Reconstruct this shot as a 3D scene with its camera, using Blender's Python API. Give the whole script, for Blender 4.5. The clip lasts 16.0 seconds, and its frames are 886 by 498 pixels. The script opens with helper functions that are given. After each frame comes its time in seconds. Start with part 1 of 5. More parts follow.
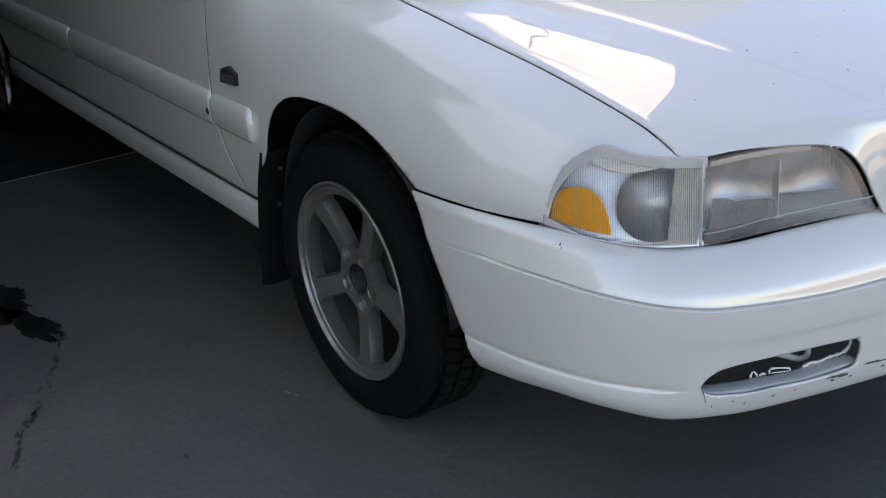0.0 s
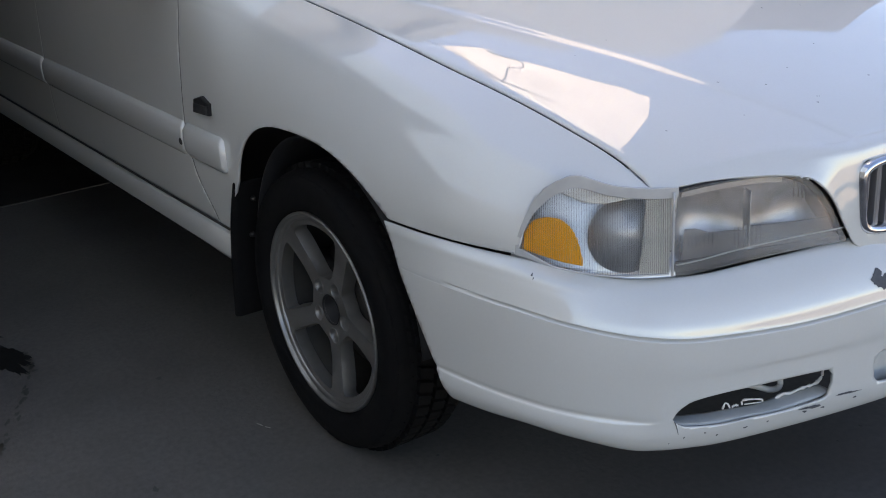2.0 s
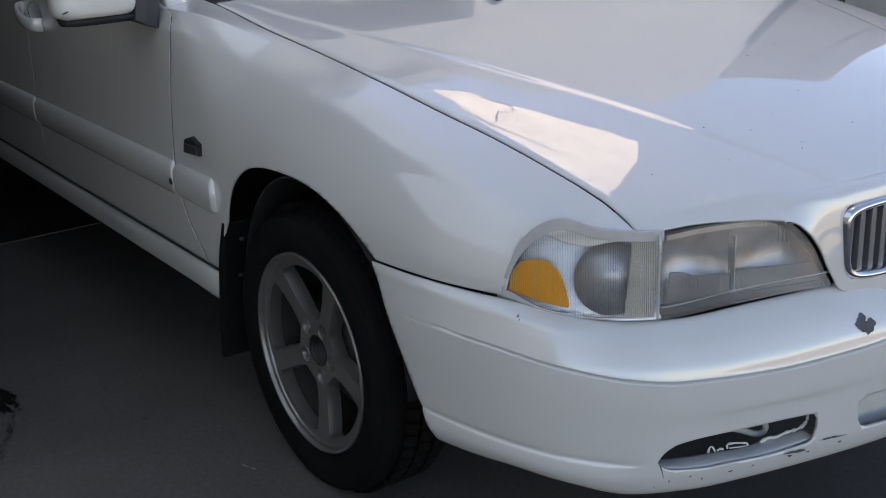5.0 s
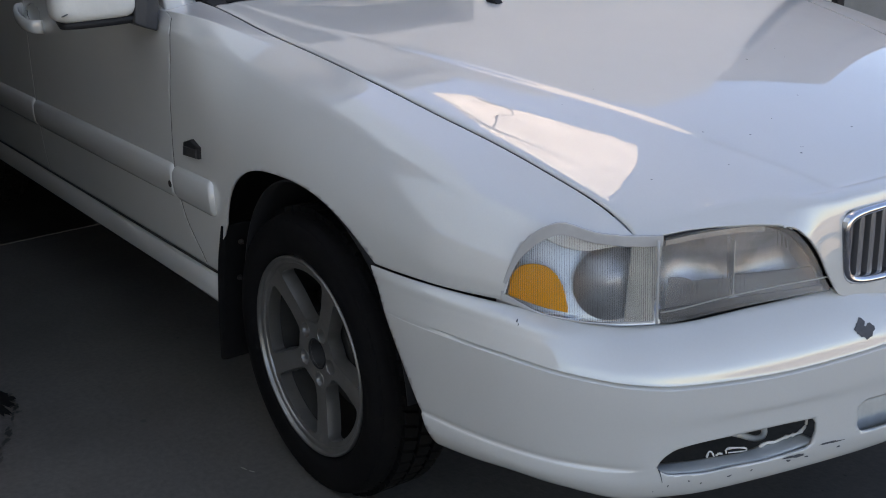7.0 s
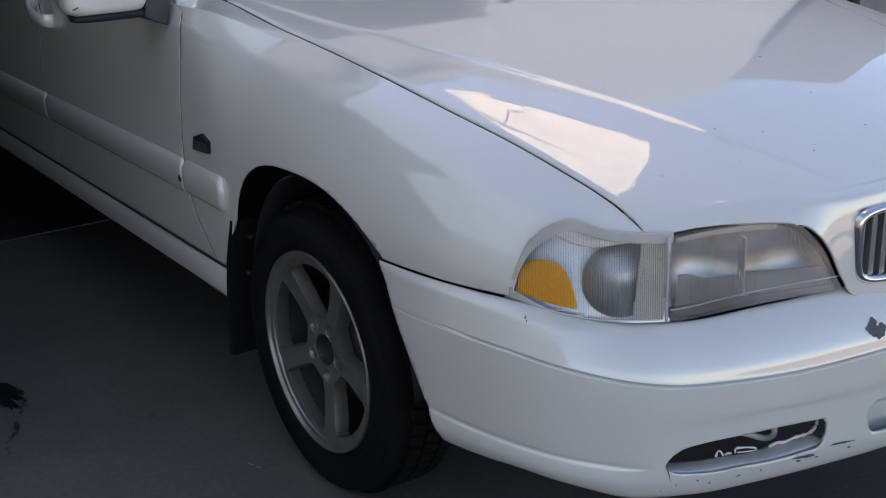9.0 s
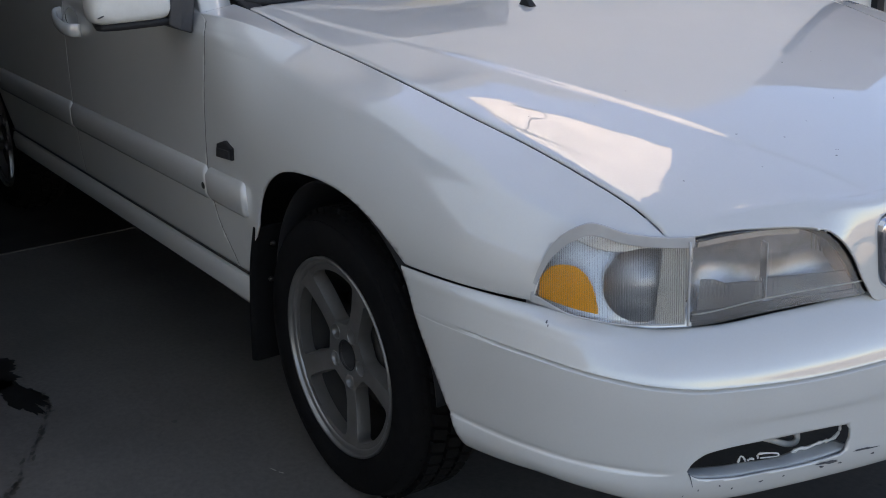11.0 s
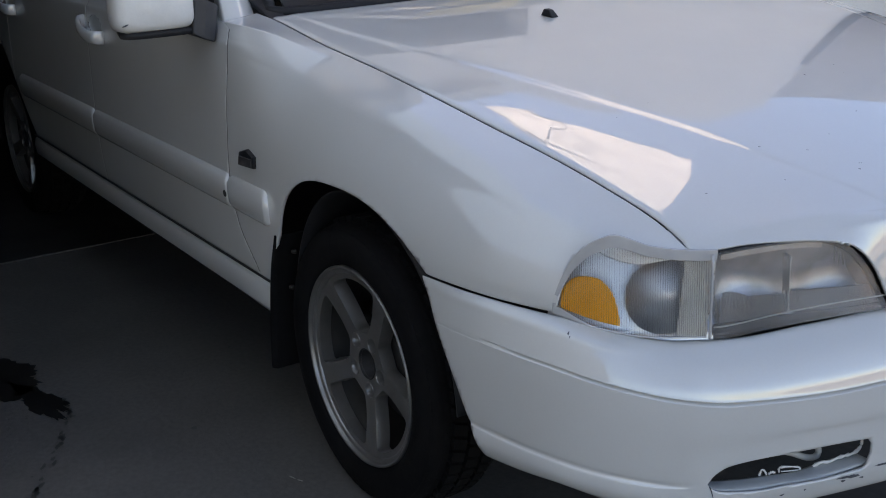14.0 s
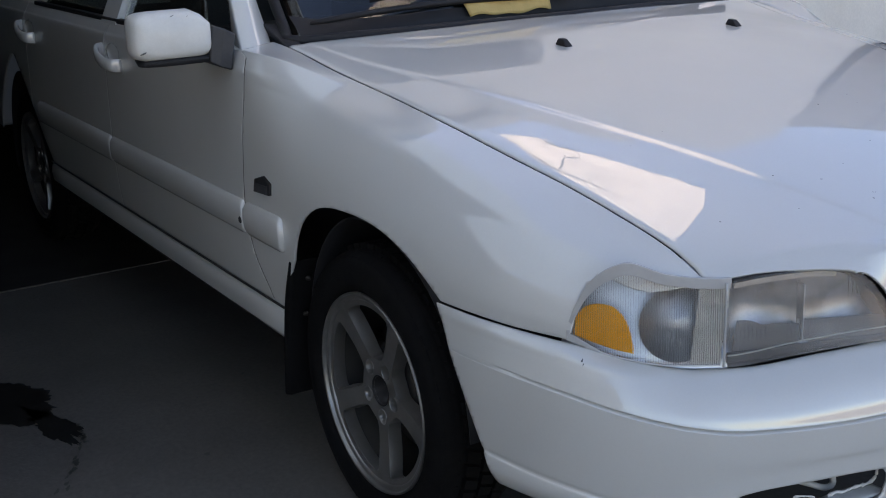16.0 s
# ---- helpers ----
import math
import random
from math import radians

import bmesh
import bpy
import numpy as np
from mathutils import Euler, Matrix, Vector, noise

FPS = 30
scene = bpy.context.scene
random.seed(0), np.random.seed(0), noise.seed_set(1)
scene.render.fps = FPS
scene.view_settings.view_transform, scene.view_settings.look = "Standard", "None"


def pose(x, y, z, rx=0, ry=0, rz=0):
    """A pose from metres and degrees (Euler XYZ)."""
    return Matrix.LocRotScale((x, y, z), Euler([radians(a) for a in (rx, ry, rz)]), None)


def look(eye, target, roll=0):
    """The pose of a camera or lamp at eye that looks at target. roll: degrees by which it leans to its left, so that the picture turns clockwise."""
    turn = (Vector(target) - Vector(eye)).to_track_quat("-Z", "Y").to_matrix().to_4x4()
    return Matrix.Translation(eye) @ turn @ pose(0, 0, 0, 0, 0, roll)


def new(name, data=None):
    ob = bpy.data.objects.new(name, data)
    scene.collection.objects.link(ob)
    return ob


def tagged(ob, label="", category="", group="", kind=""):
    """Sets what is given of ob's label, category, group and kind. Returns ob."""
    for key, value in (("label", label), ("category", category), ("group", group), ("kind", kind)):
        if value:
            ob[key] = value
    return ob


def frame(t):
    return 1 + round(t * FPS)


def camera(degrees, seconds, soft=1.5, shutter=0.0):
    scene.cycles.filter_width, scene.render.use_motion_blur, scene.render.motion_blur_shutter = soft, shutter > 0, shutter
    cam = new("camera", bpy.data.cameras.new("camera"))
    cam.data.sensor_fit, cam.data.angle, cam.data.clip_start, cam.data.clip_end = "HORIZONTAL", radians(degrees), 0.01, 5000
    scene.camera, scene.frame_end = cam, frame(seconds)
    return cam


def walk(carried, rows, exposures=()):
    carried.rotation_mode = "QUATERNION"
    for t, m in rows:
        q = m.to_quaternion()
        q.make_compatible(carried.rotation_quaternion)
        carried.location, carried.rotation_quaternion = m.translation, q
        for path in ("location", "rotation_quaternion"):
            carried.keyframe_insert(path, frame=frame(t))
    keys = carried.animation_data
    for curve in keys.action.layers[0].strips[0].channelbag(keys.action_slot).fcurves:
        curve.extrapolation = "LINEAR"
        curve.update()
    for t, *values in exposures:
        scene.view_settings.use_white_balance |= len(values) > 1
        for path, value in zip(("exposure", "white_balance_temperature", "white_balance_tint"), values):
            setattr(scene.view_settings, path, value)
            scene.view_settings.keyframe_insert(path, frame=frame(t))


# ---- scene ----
cam = camera(41.4, 16.0, soft=1.05)
PATH = [
    (0, pose(1.955, -1.883, 1.285, 67.08, 3.24, 55.42)),
    (0.5, pose(1.956, -1.883, 1.284, 67.69, 3.09, 54.62)),
    (1, pose(1.961, -1.881, 1.281, 68.34, 2.61, 54.44)),
    (1.5, pose(1.959, -1.875, 1.278, 68.54, 2.42, 54.56)),
    (2, pose(1.957, -1.869, 1.278, 68.62, 2.78, 54.53)),
    (2.5, pose(1.961, -1.872, 1.287, 69.04, 2.85, 54.55)),
    (3, pose(1.965, -1.877, 1.283, 69.66, 2.74, 54.33)),
    (3.5, pose(1.970, -1.877, 1.279, 70.18, 2.57, 54.35)),
    (4, pose(1.967, -1.874, 1.275, 70.39, 2.26, 54.28)),
    (6.5, pose(1.973, -1.868, 1.273, 71.16, 2.08, 54.43)),
    (7, pose(1.967, -1.868, 1.281, 70.81, 2.01, 54.30)),
    (7.5, pose(1.965, -1.861, 1.272, 70.80, 2.62, 54.11)),
    (8, pose(1.964, -1.858, 1.272, 70.54, 2.49, 54.39)),
    (8.5, pose(1.966, -1.856, 1.264, 70.92, 1.68, 54.88)),
    (9, pose(1.964, -1.858, 1.270, 70.84, 1.78, 55.03)),
    (9.5, pose(1.969, -1.864, 1.275, 70.70, 1.93, 55.41)),
    (10, pose(1.976, -1.863, 1.264, 71.31, 2.33, 55.60)),
    (12.5, pose(1.965, -1.862, 1.263, 71.31, 1.74, 56.77)),
    (13, pose(1.965, -1.860, 1.264, 71.55, 1.81, 56.93)),
    (13.5, pose(1.966, -1.871, 1.269, 71.48, 1.76, 56.86)),
    (14, pose(1.968, -1.873, 1.271, 71.75, 1.93, 56.91)),
    (14.5, pose(1.971, -1.867, 1.263, 72.32, 1.90, 57.20)),
    (15, pose(1.972, -1.865, 1.259, 72.79, 1.96, 57.52)),
    (15.5, pose(1.975, -1.881, 1.271, 72.73, 1.83, 57.46)),
    (16, pose(1.974, -1.880, 1.271, 73.17, 1.84, 57.59)),
]
EXPOSURE = [(0.0, 2.67, 9000), (2.0, 2.50, 8950), (4.0, 2.30, 8850), (7.0, 2.30, 8850), (16.0, 2.23, 8400)]
walk(cam, PATH, exposures=[(t, e, k, 22) for t, e, k in EXPOSURE])

# ---- world and sun ----
world = bpy.data.worlds.new("sky_world")
scene.world = world
world.use_nodes = True
wn = world.node_tree
wn.nodes.clear()
sky = wn.nodes.new("ShaderNodeTexSky")
sky.sky_type, sky.sun_disc = "NISHITA", False
sky.sun_elevation, sky.sun_rotation = radians(30), radians(90 - -175)
sky.dust_density, sky.ozone_density = 0.4, 4.5
wbg = wn.nodes.new("ShaderNodeBackground")
wbg.inputs["Strength"].default_value = 0.085
wout = wn.nodes.new("ShaderNodeOutputWorld")
wn.links.new(sky.outputs["Color"], wbg.inputs["Color"])
wn.links.new(wbg.outputs["Background"], wout.inputs["Surface"])
sun = new("sun", bpy.data.lights.new("sun", "SUN"))
sun.data.energy, sun.data.angle, sun.data.color = 4.3, radians(0.53), (1.0, 0.94, 0.86)
SUN_DIR = Vector((math.cos(radians(30)) * math.cos(radians(-175)), math.cos(radians(30)) * math.sin(radians(-175)), math.sin(radians(30))))
sun.matrix_world = look(SUN_DIR * 40, (0, 0, 0))


# ---- small tools ----
def part(name, bm, material, parent=None, label="", smooth=True, thick=0.0, bevel=0.0):
    """One mesh object out of a bmesh, under a thing or a part."""
    me = bpy.data.meshes.new(name)
    bm.normal_update()
    bm.to_mesh(me)
    bm.free()
    if smooth:
        me.polygons.foreach_set("use_smooth", [True] * len(me.polygons))
    me.materials.append(material)
    ob = new(name, me)
    if parent:
        ob.parent = parent
    if label:
        ob["label"] = label
    if thick:
        mod = ob.modifiers.new("thickness", "SOLIDIFY")
        mod.thickness, mod.offset = thick, -1
    if bevel:
        mod = ob.modifiers.new("bevel", "BEVEL")
        mod.width, mod.segments, mod.limit_method = bevel, 3, "ANGLE"
    return ob


def smooth_curve(xs, ys):
    """A smooth line through a few stations, without overshoot."""
    xs, ys = np.array(xs, float), np.array(ys, float)
    h, d = np.diff(xs), np.diff(ys) / np.diff(xs)
    m = np.zeros(len(xs))
    m[0], m[-1] = d[0], d[-1]
    for i in range(1, len(xs) - 1):
        if d[i - 1] * d[i] > 0:
            w1, w2 = 2 * h[i] + h[i - 1], h[i] + 2 * h[i - 1]
            m[i] = (w1 + w2) / (w1 / d[i - 1] + w2 / d[i])

    def at(x):
        x = min(max(x, xs[0]), xs[-1])
        i = min(max(int(np.searchsorted(xs, x)) - 1, 0), len(h) - 1)
        t = (x - xs[i]) / h[i]
        return float(ys[i] * (1 + 2 * t) * (1 - t) ** 2 + m[i] * h[i] * t * (1 - t) ** 2 + ys[i + 1] * t * t * (3 - 2 * t) + m[i + 1] * h[i] * t * t * (t - 1))
    return at


def spline_points(pts, n):
    """n points along a Catmull-Rom line through pts, evenly by its own parameter."""
    p = [np.array(q, float) for q in pts]
    p = [2 * p[0] - p[1]] + p + [2 * p[-1] - p[-2]]
    out = []
    for k in range(n):
        s = k / (n - 1) * (len(p) - 3)
        i = min(int(s), len(p) - 4)
        t = s - i
        a, b, c, d = p[i:i + 4]
        out.append(0.5 * (2 * b + (c - a) * t + (2 * a - 5 * b + 4 * c - d) * t * t + (3 * b - a - 3 * c + d) * t ** 3))
    return out


def sheet(surf, us, vs, keep=None, flip=False):
    """A bmesh over surf(u, v); keep(point) >= 0 is what stays, and the edge is drawn onto keep = 0."""
    us, vs = list(us), list(vs)
    pts = [[np.array(surf(u, v), float) for v in vs] for u in us]
    bm = bmesh.new()
    vals = [[keep(p) if keep else 1.0 for p in row] for row in pts]
    use = set()
    cells = []
    for i in range(len(us) - 1):
        for j in range(len(vs) - 1):
            q = ((i, j), (i + 1, j), (i + 1, j + 1), (i, j + 1))
            if any(vals[a][b] >= 0 for a, b in q):
                cells.append(q)
                use.update(q)
    made = {}
    du, dv = (us[1] - us[0]) * 0.02, (vs[1] - vs[0]) * 0.02
    for i, j in use:
        u, v, p = us[i], vs[j], pts[i][j]
        if vals[i][j] < 0:
            for _ in range(4):
                f0 = keep(p)
                gu = (keep(np.array(surf(u + du, v), float)) - f0) / du
                gv = (keep(np.array(surf(u, v + dv), float)) - f0) / dv
                su, sv = gu * (us[1] - us[0]) ** 2, gv * (vs[1] - vs[0]) ** 2
                den = gu * su + gv * sv
                if den < 1e-12:
                    break
                u, v = u - f0 * su / den, v - f0 * sv / den
                u, v = min(max(u, us[0]), us[-1]), min(max(v, vs[0]), vs[-1])
                p = np.array(surf(u, v), float)
        made[i, j] = bm.verts.new(p)
    for q in cells:
        vv = [made[k] for k in q]
        try:
            bm.faces.new(vv[::-1] if flip else vv)
        except ValueError:
            pass
    bmesh.ops.remove_doubles(bm, verts=bm.verts, dist=0.0002)
    return bm


def box(cx, cy, cz, sx, sy, sz, bm=None):
    bm = bm or bmesh.new()
    bmesh.ops.create_cube(bm, size=1, matrix=Matrix.Translation((cx, cy, cz)) @ Matrix.Diagonal((sx, sy, sz, 1)))
    return bm


def loft(rings, closed=True, caps=True, bm=None):
    """Quads between rings of equal length."""
    bm = bm or bmesh.new()
    vs = [[bm.verts.new(p) for p in r] for r in rings]
    n = len(rings[0])
    for a, b in zip(vs[:-1], vs[1:]):
        for k in range(n if closed else n - 1):
            bm.faces.new((a[k], a[(k + 1) % n], b[(k + 1) % n], b[k]))
    if caps and closed:
        bm.faces.new(vs[0][::-1])
        bm.faces.new(vs[-1])
    bmesh.ops.recalc_face_normals(bm, faces=bm.faces)
    return bm


def tube(points, radius, n=10, bm=None):
    """A round bar along points; radius may be a list."""
    pts = [Vector(p) for p in points]
    rings = []
    for k, p in enumerate(pts):
        d = (pts[min(k + 1, len(pts) - 1)] - pts[max(k - 1, 0)]).normalized()
        a = d.cross(Vector((0.13, 0.31, 0.94))).normalized()
        b = d.cross(a)
        r = radius[k] if isinstance(radius, (list, tuple)) else radius
        rings.append([p + (a * math.cos(6.28319 * i / n) + b * math.sin(6.28319 * i / n)) * r for i in range(n)])
    return loft(rings, bm=bm)


def lathe(profile, n=64, centre=(0, 0, 0), bm=None):
    """A profile of (radius, y) turned about the y axis."""
    bm = bm or bmesh.new()
    cx, cy, cz = centre
    vs = [[bm.verts.new((cx + r * math.cos(6.28318530718 * k / n), cy + y, cz + r * math.sin(6.28318530718 * k / n))) for k in range(n)] for r, y in profile]
    for a, b in zip(vs[:-1], vs[1:]):
        for k in range(n):
            bm.faces.new((a[k], a[(k + 1) % n], b[(k + 1) % n], b[k]))
    bmesh.ops.remove_doubles(bm, verts=bm.verts, dist=0.00005)
    bmesh.ops.recalc_face_normals(bm, faces=bm.faces)
    return bm


# ---- materials ----
def material(name, colour, rough=0.5, metal=0.0, coat=0.0, grain=0.0, grain_size=80.0, stain=0.0, stain_size=4.0, bump=0.0, bump_size=200.0, stain_colour=None, spec=0.5, coat_rough=0.03, bump_dist=0.002):
    m = bpy.data.materials.new(name)
    m.use_nodes = True
    nt = m.node_tree
    b = nt.nodes["Principled BSDF"]
    b.inputs["Roughness"].default_value, b.inputs["Metallic"].default_value = rough, metal
    b.inputs["Coat Weight"].default_value, b.inputs["Coat Roughness"].default_value = coat, coat_rough
    b.inputs["Specular IOR Level"].default_value = spec
    b.inputs["Coat IOR"].default_value = 1.95
    b.inputs["Base Color"].default_value = (*colour, 1)
    tc = nt.nodes.new("ShaderNodeTexCoord")

    def noise_tex(size, detail):
        n = nt.nodes.new("ShaderNodeTexNoise")
        n.inputs["Scale"].default_value, n.inputs["Detail"].default_value = size, detail
        nt.links.new(tc.outputs["Object"], n.inputs["Vector"])
        return n

    def mixed(a, fac, colour_b, low, high, amount):
        r = nt.nodes.new("ShaderNodeMapRange")
        r.inputs["From Min"].default_value, r.inputs["From Max"].default_value = low, high
        r.inputs["To Min"].default_value, r.inputs["To Max"].default_value = 0.0, amount
        nt.links.new(fac, r.inputs["Value"])
        mx = nt.nodes.new("ShaderNodeMix")
        mx.data_type = "RGBA"
        nt.links.new(r.outputs["Result"], mx.inputs[0])
        if isinstance(a, tuple):
            mx.inputs[6].default_value = (*a, 1)
        else:
            nt.links.new(a, mx.inputs[6])
        mx.inputs[7].default_value = (*colour_b, 1)
        return mx.outputs[2]

    out = colour
    if stain:
        sc = stain_colour or tuple(c * 0.45 for c in colour)
        out = mixed(out, noise_tex(stain_size, 6).outputs["Fac"], sc, 0.42, 0.72, stain)
    if grain:
        out = mixed(out, noise_tex(grain_size, 4).outputs["Fac"], tuple(min(c * 0.55, 1) for c in colour), 0.35, 0.75, grain)
    if not isinstance(out, tuple):
        nt.links.new(out, b.inputs["Base Color"])
        r = nt.nodes.new("ShaderNodeMapRange")
        r.inputs["To Min"].default_value, r.inputs["To Max"].default_value = rough * 0.85, min(rough * 1.2, 1)
        nt.links.new(noise_tex(stain_size * 3, 5).outputs["Fac"], r.inputs["Value"])
        nt.links.new(r.outputs["Result"], b.inputs["Roughness"])
    if bump:
        bp = nt.nodes.new("ShaderNodeBump")
        bp.inputs["Strength"].default_value, bp.inputs["Distance"].default_value = bump, bump_dist
        nt.links.new(noise_tex(bump_size, 5).outputs["Fac"], bp.inputs["Height"])
        nt.links.new(bp.outputs["Normal"], b.inputs["Normal"])
    return m


def glass(name, colour, rough=0.0, ior=1.45, haze=0.0):
    m = bpy.data.materials.new(name)
    m.use_nodes = True
    b = m.node_tree.nodes["Principled BSDF"]
    b.inputs["Base Color"].default_value = (*colour, 1)
    b.inputs["Roughness"].default_value, b.inputs["IOR"].default_value = rough, ior
    b.inputs["Transmission Weight"].default_value = 1.0 - haze
    return m


PAINT = material("white_car_paint", (0.545, 0.545, 0.525), 0.45, coat=1.0, stain=0.10, stain_size=5, grain=0.05, grain_size=260, stain_colour=(0.50, 0.48, 0.44), coat_rough=0.015)
WEATHERED = material("weathered_white_mirror_paint", (0.60, 0.595, 0.57), 0.55, coat=0.15, stain=0.25, stain_size=14, grain=0.1, grain_size=200, coat_rough=0.2)
PRIMER = material("dirty_bumper_plastic", (0.50, 0.51, 0.50), 0.5, stain=0.3, stain_size=30)
BLACK = material("black_plastic", (0.014, 0.014, 0.016), 0.6, grain=0.3, grain_size=300, bump=0.2, bump_size=600, spec=0.3)
GREYPLASTIC = material("weathered_grey_plastic", (0.034, 0.034, 0.037), 0.6, grain=0.3, grain_size=200, stain=0.3, stain_size=20)
CHIPGREY = material("bare_bumper_rubber", (0.07, 0.075, 0.085), 0.7, grain=0.5, grain_size=150)
RUBBER = material("tyre_rubber", (0.0045, 0.0045, 0.005), 0.85, stain=0.35, stain_size=14, stain_colour=(0.009, 0.0085, 0.008), bump=0.25, bump_size=400, spec=0.12)
RIMLIP = material("worn_bright_rim_lip", (0.24, 0.235, 0.228), 0.33, metal=0.7, stain=0.4, stain_size=22, grain=0.2, grain_size=300)
ALLOY = material("silver_painted_alloy", (0.235, 0.228, 0.222), 0.33, metal=0.7, stain=0.35, stain_size=16, stain_colour=(0.12, 0.115, 0.105), grain=0.15, grain_size=300)
# Near-black: the shade behind the spokes and in the sockets is in this colour.
BARREL = material("shade_dark_rim_barrel", (0.013, 0.012, 0.011), 0.7, metal=0.0, stain=0.4, stain_size=14)
DISC = material("brake_iron", (0.035, 0.032, 0.030), 0.5, metal=0.7, stain=0.4, stain_size=20)
DARK = material("dark_underbody", (0.014, 0.0135, 0.013), 0.9)
INNERBLACK = material("dusty_inner_panel", (0.06, 0.056, 0.052), 0.9, stain=0.4, stain_size=12)
CHROME = material("worn_chrome", (0.62, 0.63, 0.66), 0.16, metal=1.0, stain=0.25, stain_size=40)
SLAT = material("grille_dark_metal", (0.25, 0.25, 0.26), 0.35, metal=0.6)
LENS = glass("ribbed_clear_lens", (0.97, 0.965, 0.95), 0.015, haze=0.01)
HAZE = glass("hazed_headlamp_lens", (0.90, 0.89, 0.88), 0.08, haze=0.14)
# Pale colour stands in for the reflection in the lens's right-hand ribs.
RIB_GLARE = material("rib_glare_pale", (0.56, 0.54, 0.52), 0.35, stain=0.3, stain_size=40)
LAMPGREY = material("grey_lamp_inside", (0.10, 0.10, 0.108), 0.5, stain=0.3, stain_size=30)
EDGEBEIGE = material("yellowed_glass_edge", (0.40, 0.37, 0.34), 0.35, stain=0.4, stain_size=35, stain_colour=(0.22, 0.20, 0.19))
# uneven haze in the old lamp glass
hn = HAZE.node_tree
htc, hmap, hnoise, hrange = hn.nodes.new("ShaderNodeTexCoord"), hn.nodes.new("ShaderNodeMapping"), hn.nodes.new("ShaderNodeTexNoise"), hn.nodes.new("ShaderNodeMapRange")
hmap.inputs["Scale"].default_value = (3, 3, 9)
hnoise.inputs["Scale"].default_value, hnoise.inputs["Detail"].default_value = 1.6, 1.5
hrange.inputs["From Min"].default_value, hrange.inputs["From Max"].default_value = 0.35, 0.68
hrange.inputs["To Min"].default_value, hrange.inputs["To Max"].default_value = 0.955, 0.80
hn.links.new(htc.outputs["Object"], hmap.inputs["Vector"])
hn.links.new(hmap.outputs["Vector"], hnoise.inputs["Vector"])
hn.links.new(hnoise.outputs["Fac"], hrange.inputs["Value"])
hn.links.new(hrange.outputs["Result"], hn.nodes["Principled BSDF"].inputs["Transmission Weight"])
AMBER = material("amber_reflector", (0.92, 0.36, 0.003), 0.5, bump=0.3, bump_size=500, spec=0.1)
REFLECTOR = material("lamp_reflector", (0.54, 0.56, 0.59), 0.34, metal=1.0, stain=0.3, stain_size=25)
OLDREFLECTOR = material("tarnished_headlamp_reflector", (0.38, 0.40, 0.44), 0.30, metal=1.0, stain=0.65, stain_size=22, stain_colour=(0.16, 0.15, 0.14))
BEZEL = material("lamp_bezel_grey", (0.42, 0.42, 0.41), 0.4, stain=0.2, stain_size=20)
RIMBAND = material("dull_lens_edge", (0.40, 0.40, 0.40), 0.3, coat=0.8, stain=0.2, stain_size=30)
# For the added sheet that only shows as a gleam on the hood.
REFLECTED_SHEET = material("unseen_white_sheet", (0.85, 0.84, 0.82), 0.8, stain=0.3, stain_size=9)
WHITEWALL = material("white_stucco", (0.80, 0.78, 0.74), 0.9, stain=0.15, stain_size=1.5, bump=0.3, bump_size=60)
STUCCO = material("beige_stucco", (0.80, 0.75, 0.68), 0.92, stain=0.3, stain_size=2.5, grain=0.2, grain_size=90, bump=0.5, bump_size=120)
BLOCK = material("concrete_block", (0.27, 0.252, 0.228), 0.92, stain=0.35, stain_size=5, grain=0.3, grain_size=120, bump=0.5, bump_size=150)
CONCRETE = material("worn_concrete", (0.086, 0.079, 0.073), 0.8, stain=0.7, stain_size=2.2, stain_colour=(0.058, 0.053, 0.048), grain=0.55, grain_size=70, bump=0.5, bump_size=110)
TRAIL = material("old_oil_marks", (0.020, 0.019, 0.018), 0.6, grain=0.3, grain_size=60)
BOWL = material("satin_bulb_bowl", (0.46, 0.48, 0.52), 0.38, metal=0.75, stain=0.3, stain_size=30)
# Near-black base colour stands in for the garage's deep shade.
GARAGE_FLOOR = material("shade_dark_garage_concrete", (0.007, 0.0065, 0.006), 0.8, stain=0.5, stain_size=2, grain=0.3, grain_size=60)
OIL = material("wet_oil_stain", (0.004, 0.0038, 0.0035), 0.6, grain=0.3, grain_size=40, spec=0.2)
WINDOW = glass("tinted_car_glass", (0.30, 0.34, 0.33), 0.0)
CLOTH = material("yellow_chamois", (0.62, 0.43, 0.17), 0.95, grain=0.2, grain_size=60, stain=0.25, stain_size=14, bump=0.6, bump_size=180)
INTERIOR = material("dark_interior", (0.035, 0.036, 0.038), 0.8, grain=0.3, grain_size=120)
TAUPE = material("pale_siding", (0.50, 0.46, 0.41), 0.9, stain=0.3, stain_size=2)
# Dark brown for unseen walls that shade the flank and its reflections.
SHADE_BOARD = material("shade_board_brown", (0.10, 0.082, 0.062), 0.85, stain=0.4, stain_size=6, grain=0.3, grain_size=40)
ROOFING = material("roof_shingle", (0.46, 0.44, 0.42), 0.95, grain=0.5, grain_size=50, bump=0.5, bump_size=60)
WOOD = material("painted_fascia", (0.55, 0.52, 0.47), 0.7, stain=0.2, stain_size=5)
# Plaster coloured this dark to put the garage's shade into the walls.
GARAGE_IN = material("shade_dark_garage_plaster", (0.045, 0.040, 0.035), 0.95, stain=0.3, stain_size=2)
# Unseen ground, coloured pale and warm to bounce sunlight onto the car.
EARTH = material("warm_bounce_ground", (0.43, 0.365, 0.28), 0.95, stain=0.4, stain_size=0.4, grain=0.4, grain_size=20, bump=0.5, bump_size=30)

# Bluish tint and translucency set the light that falls on the flank.
PORCH = material("pale_bluish_light_sheet", (0.60, 0.71, 0.80), 0.6, stain=0.2, stain_size=3)

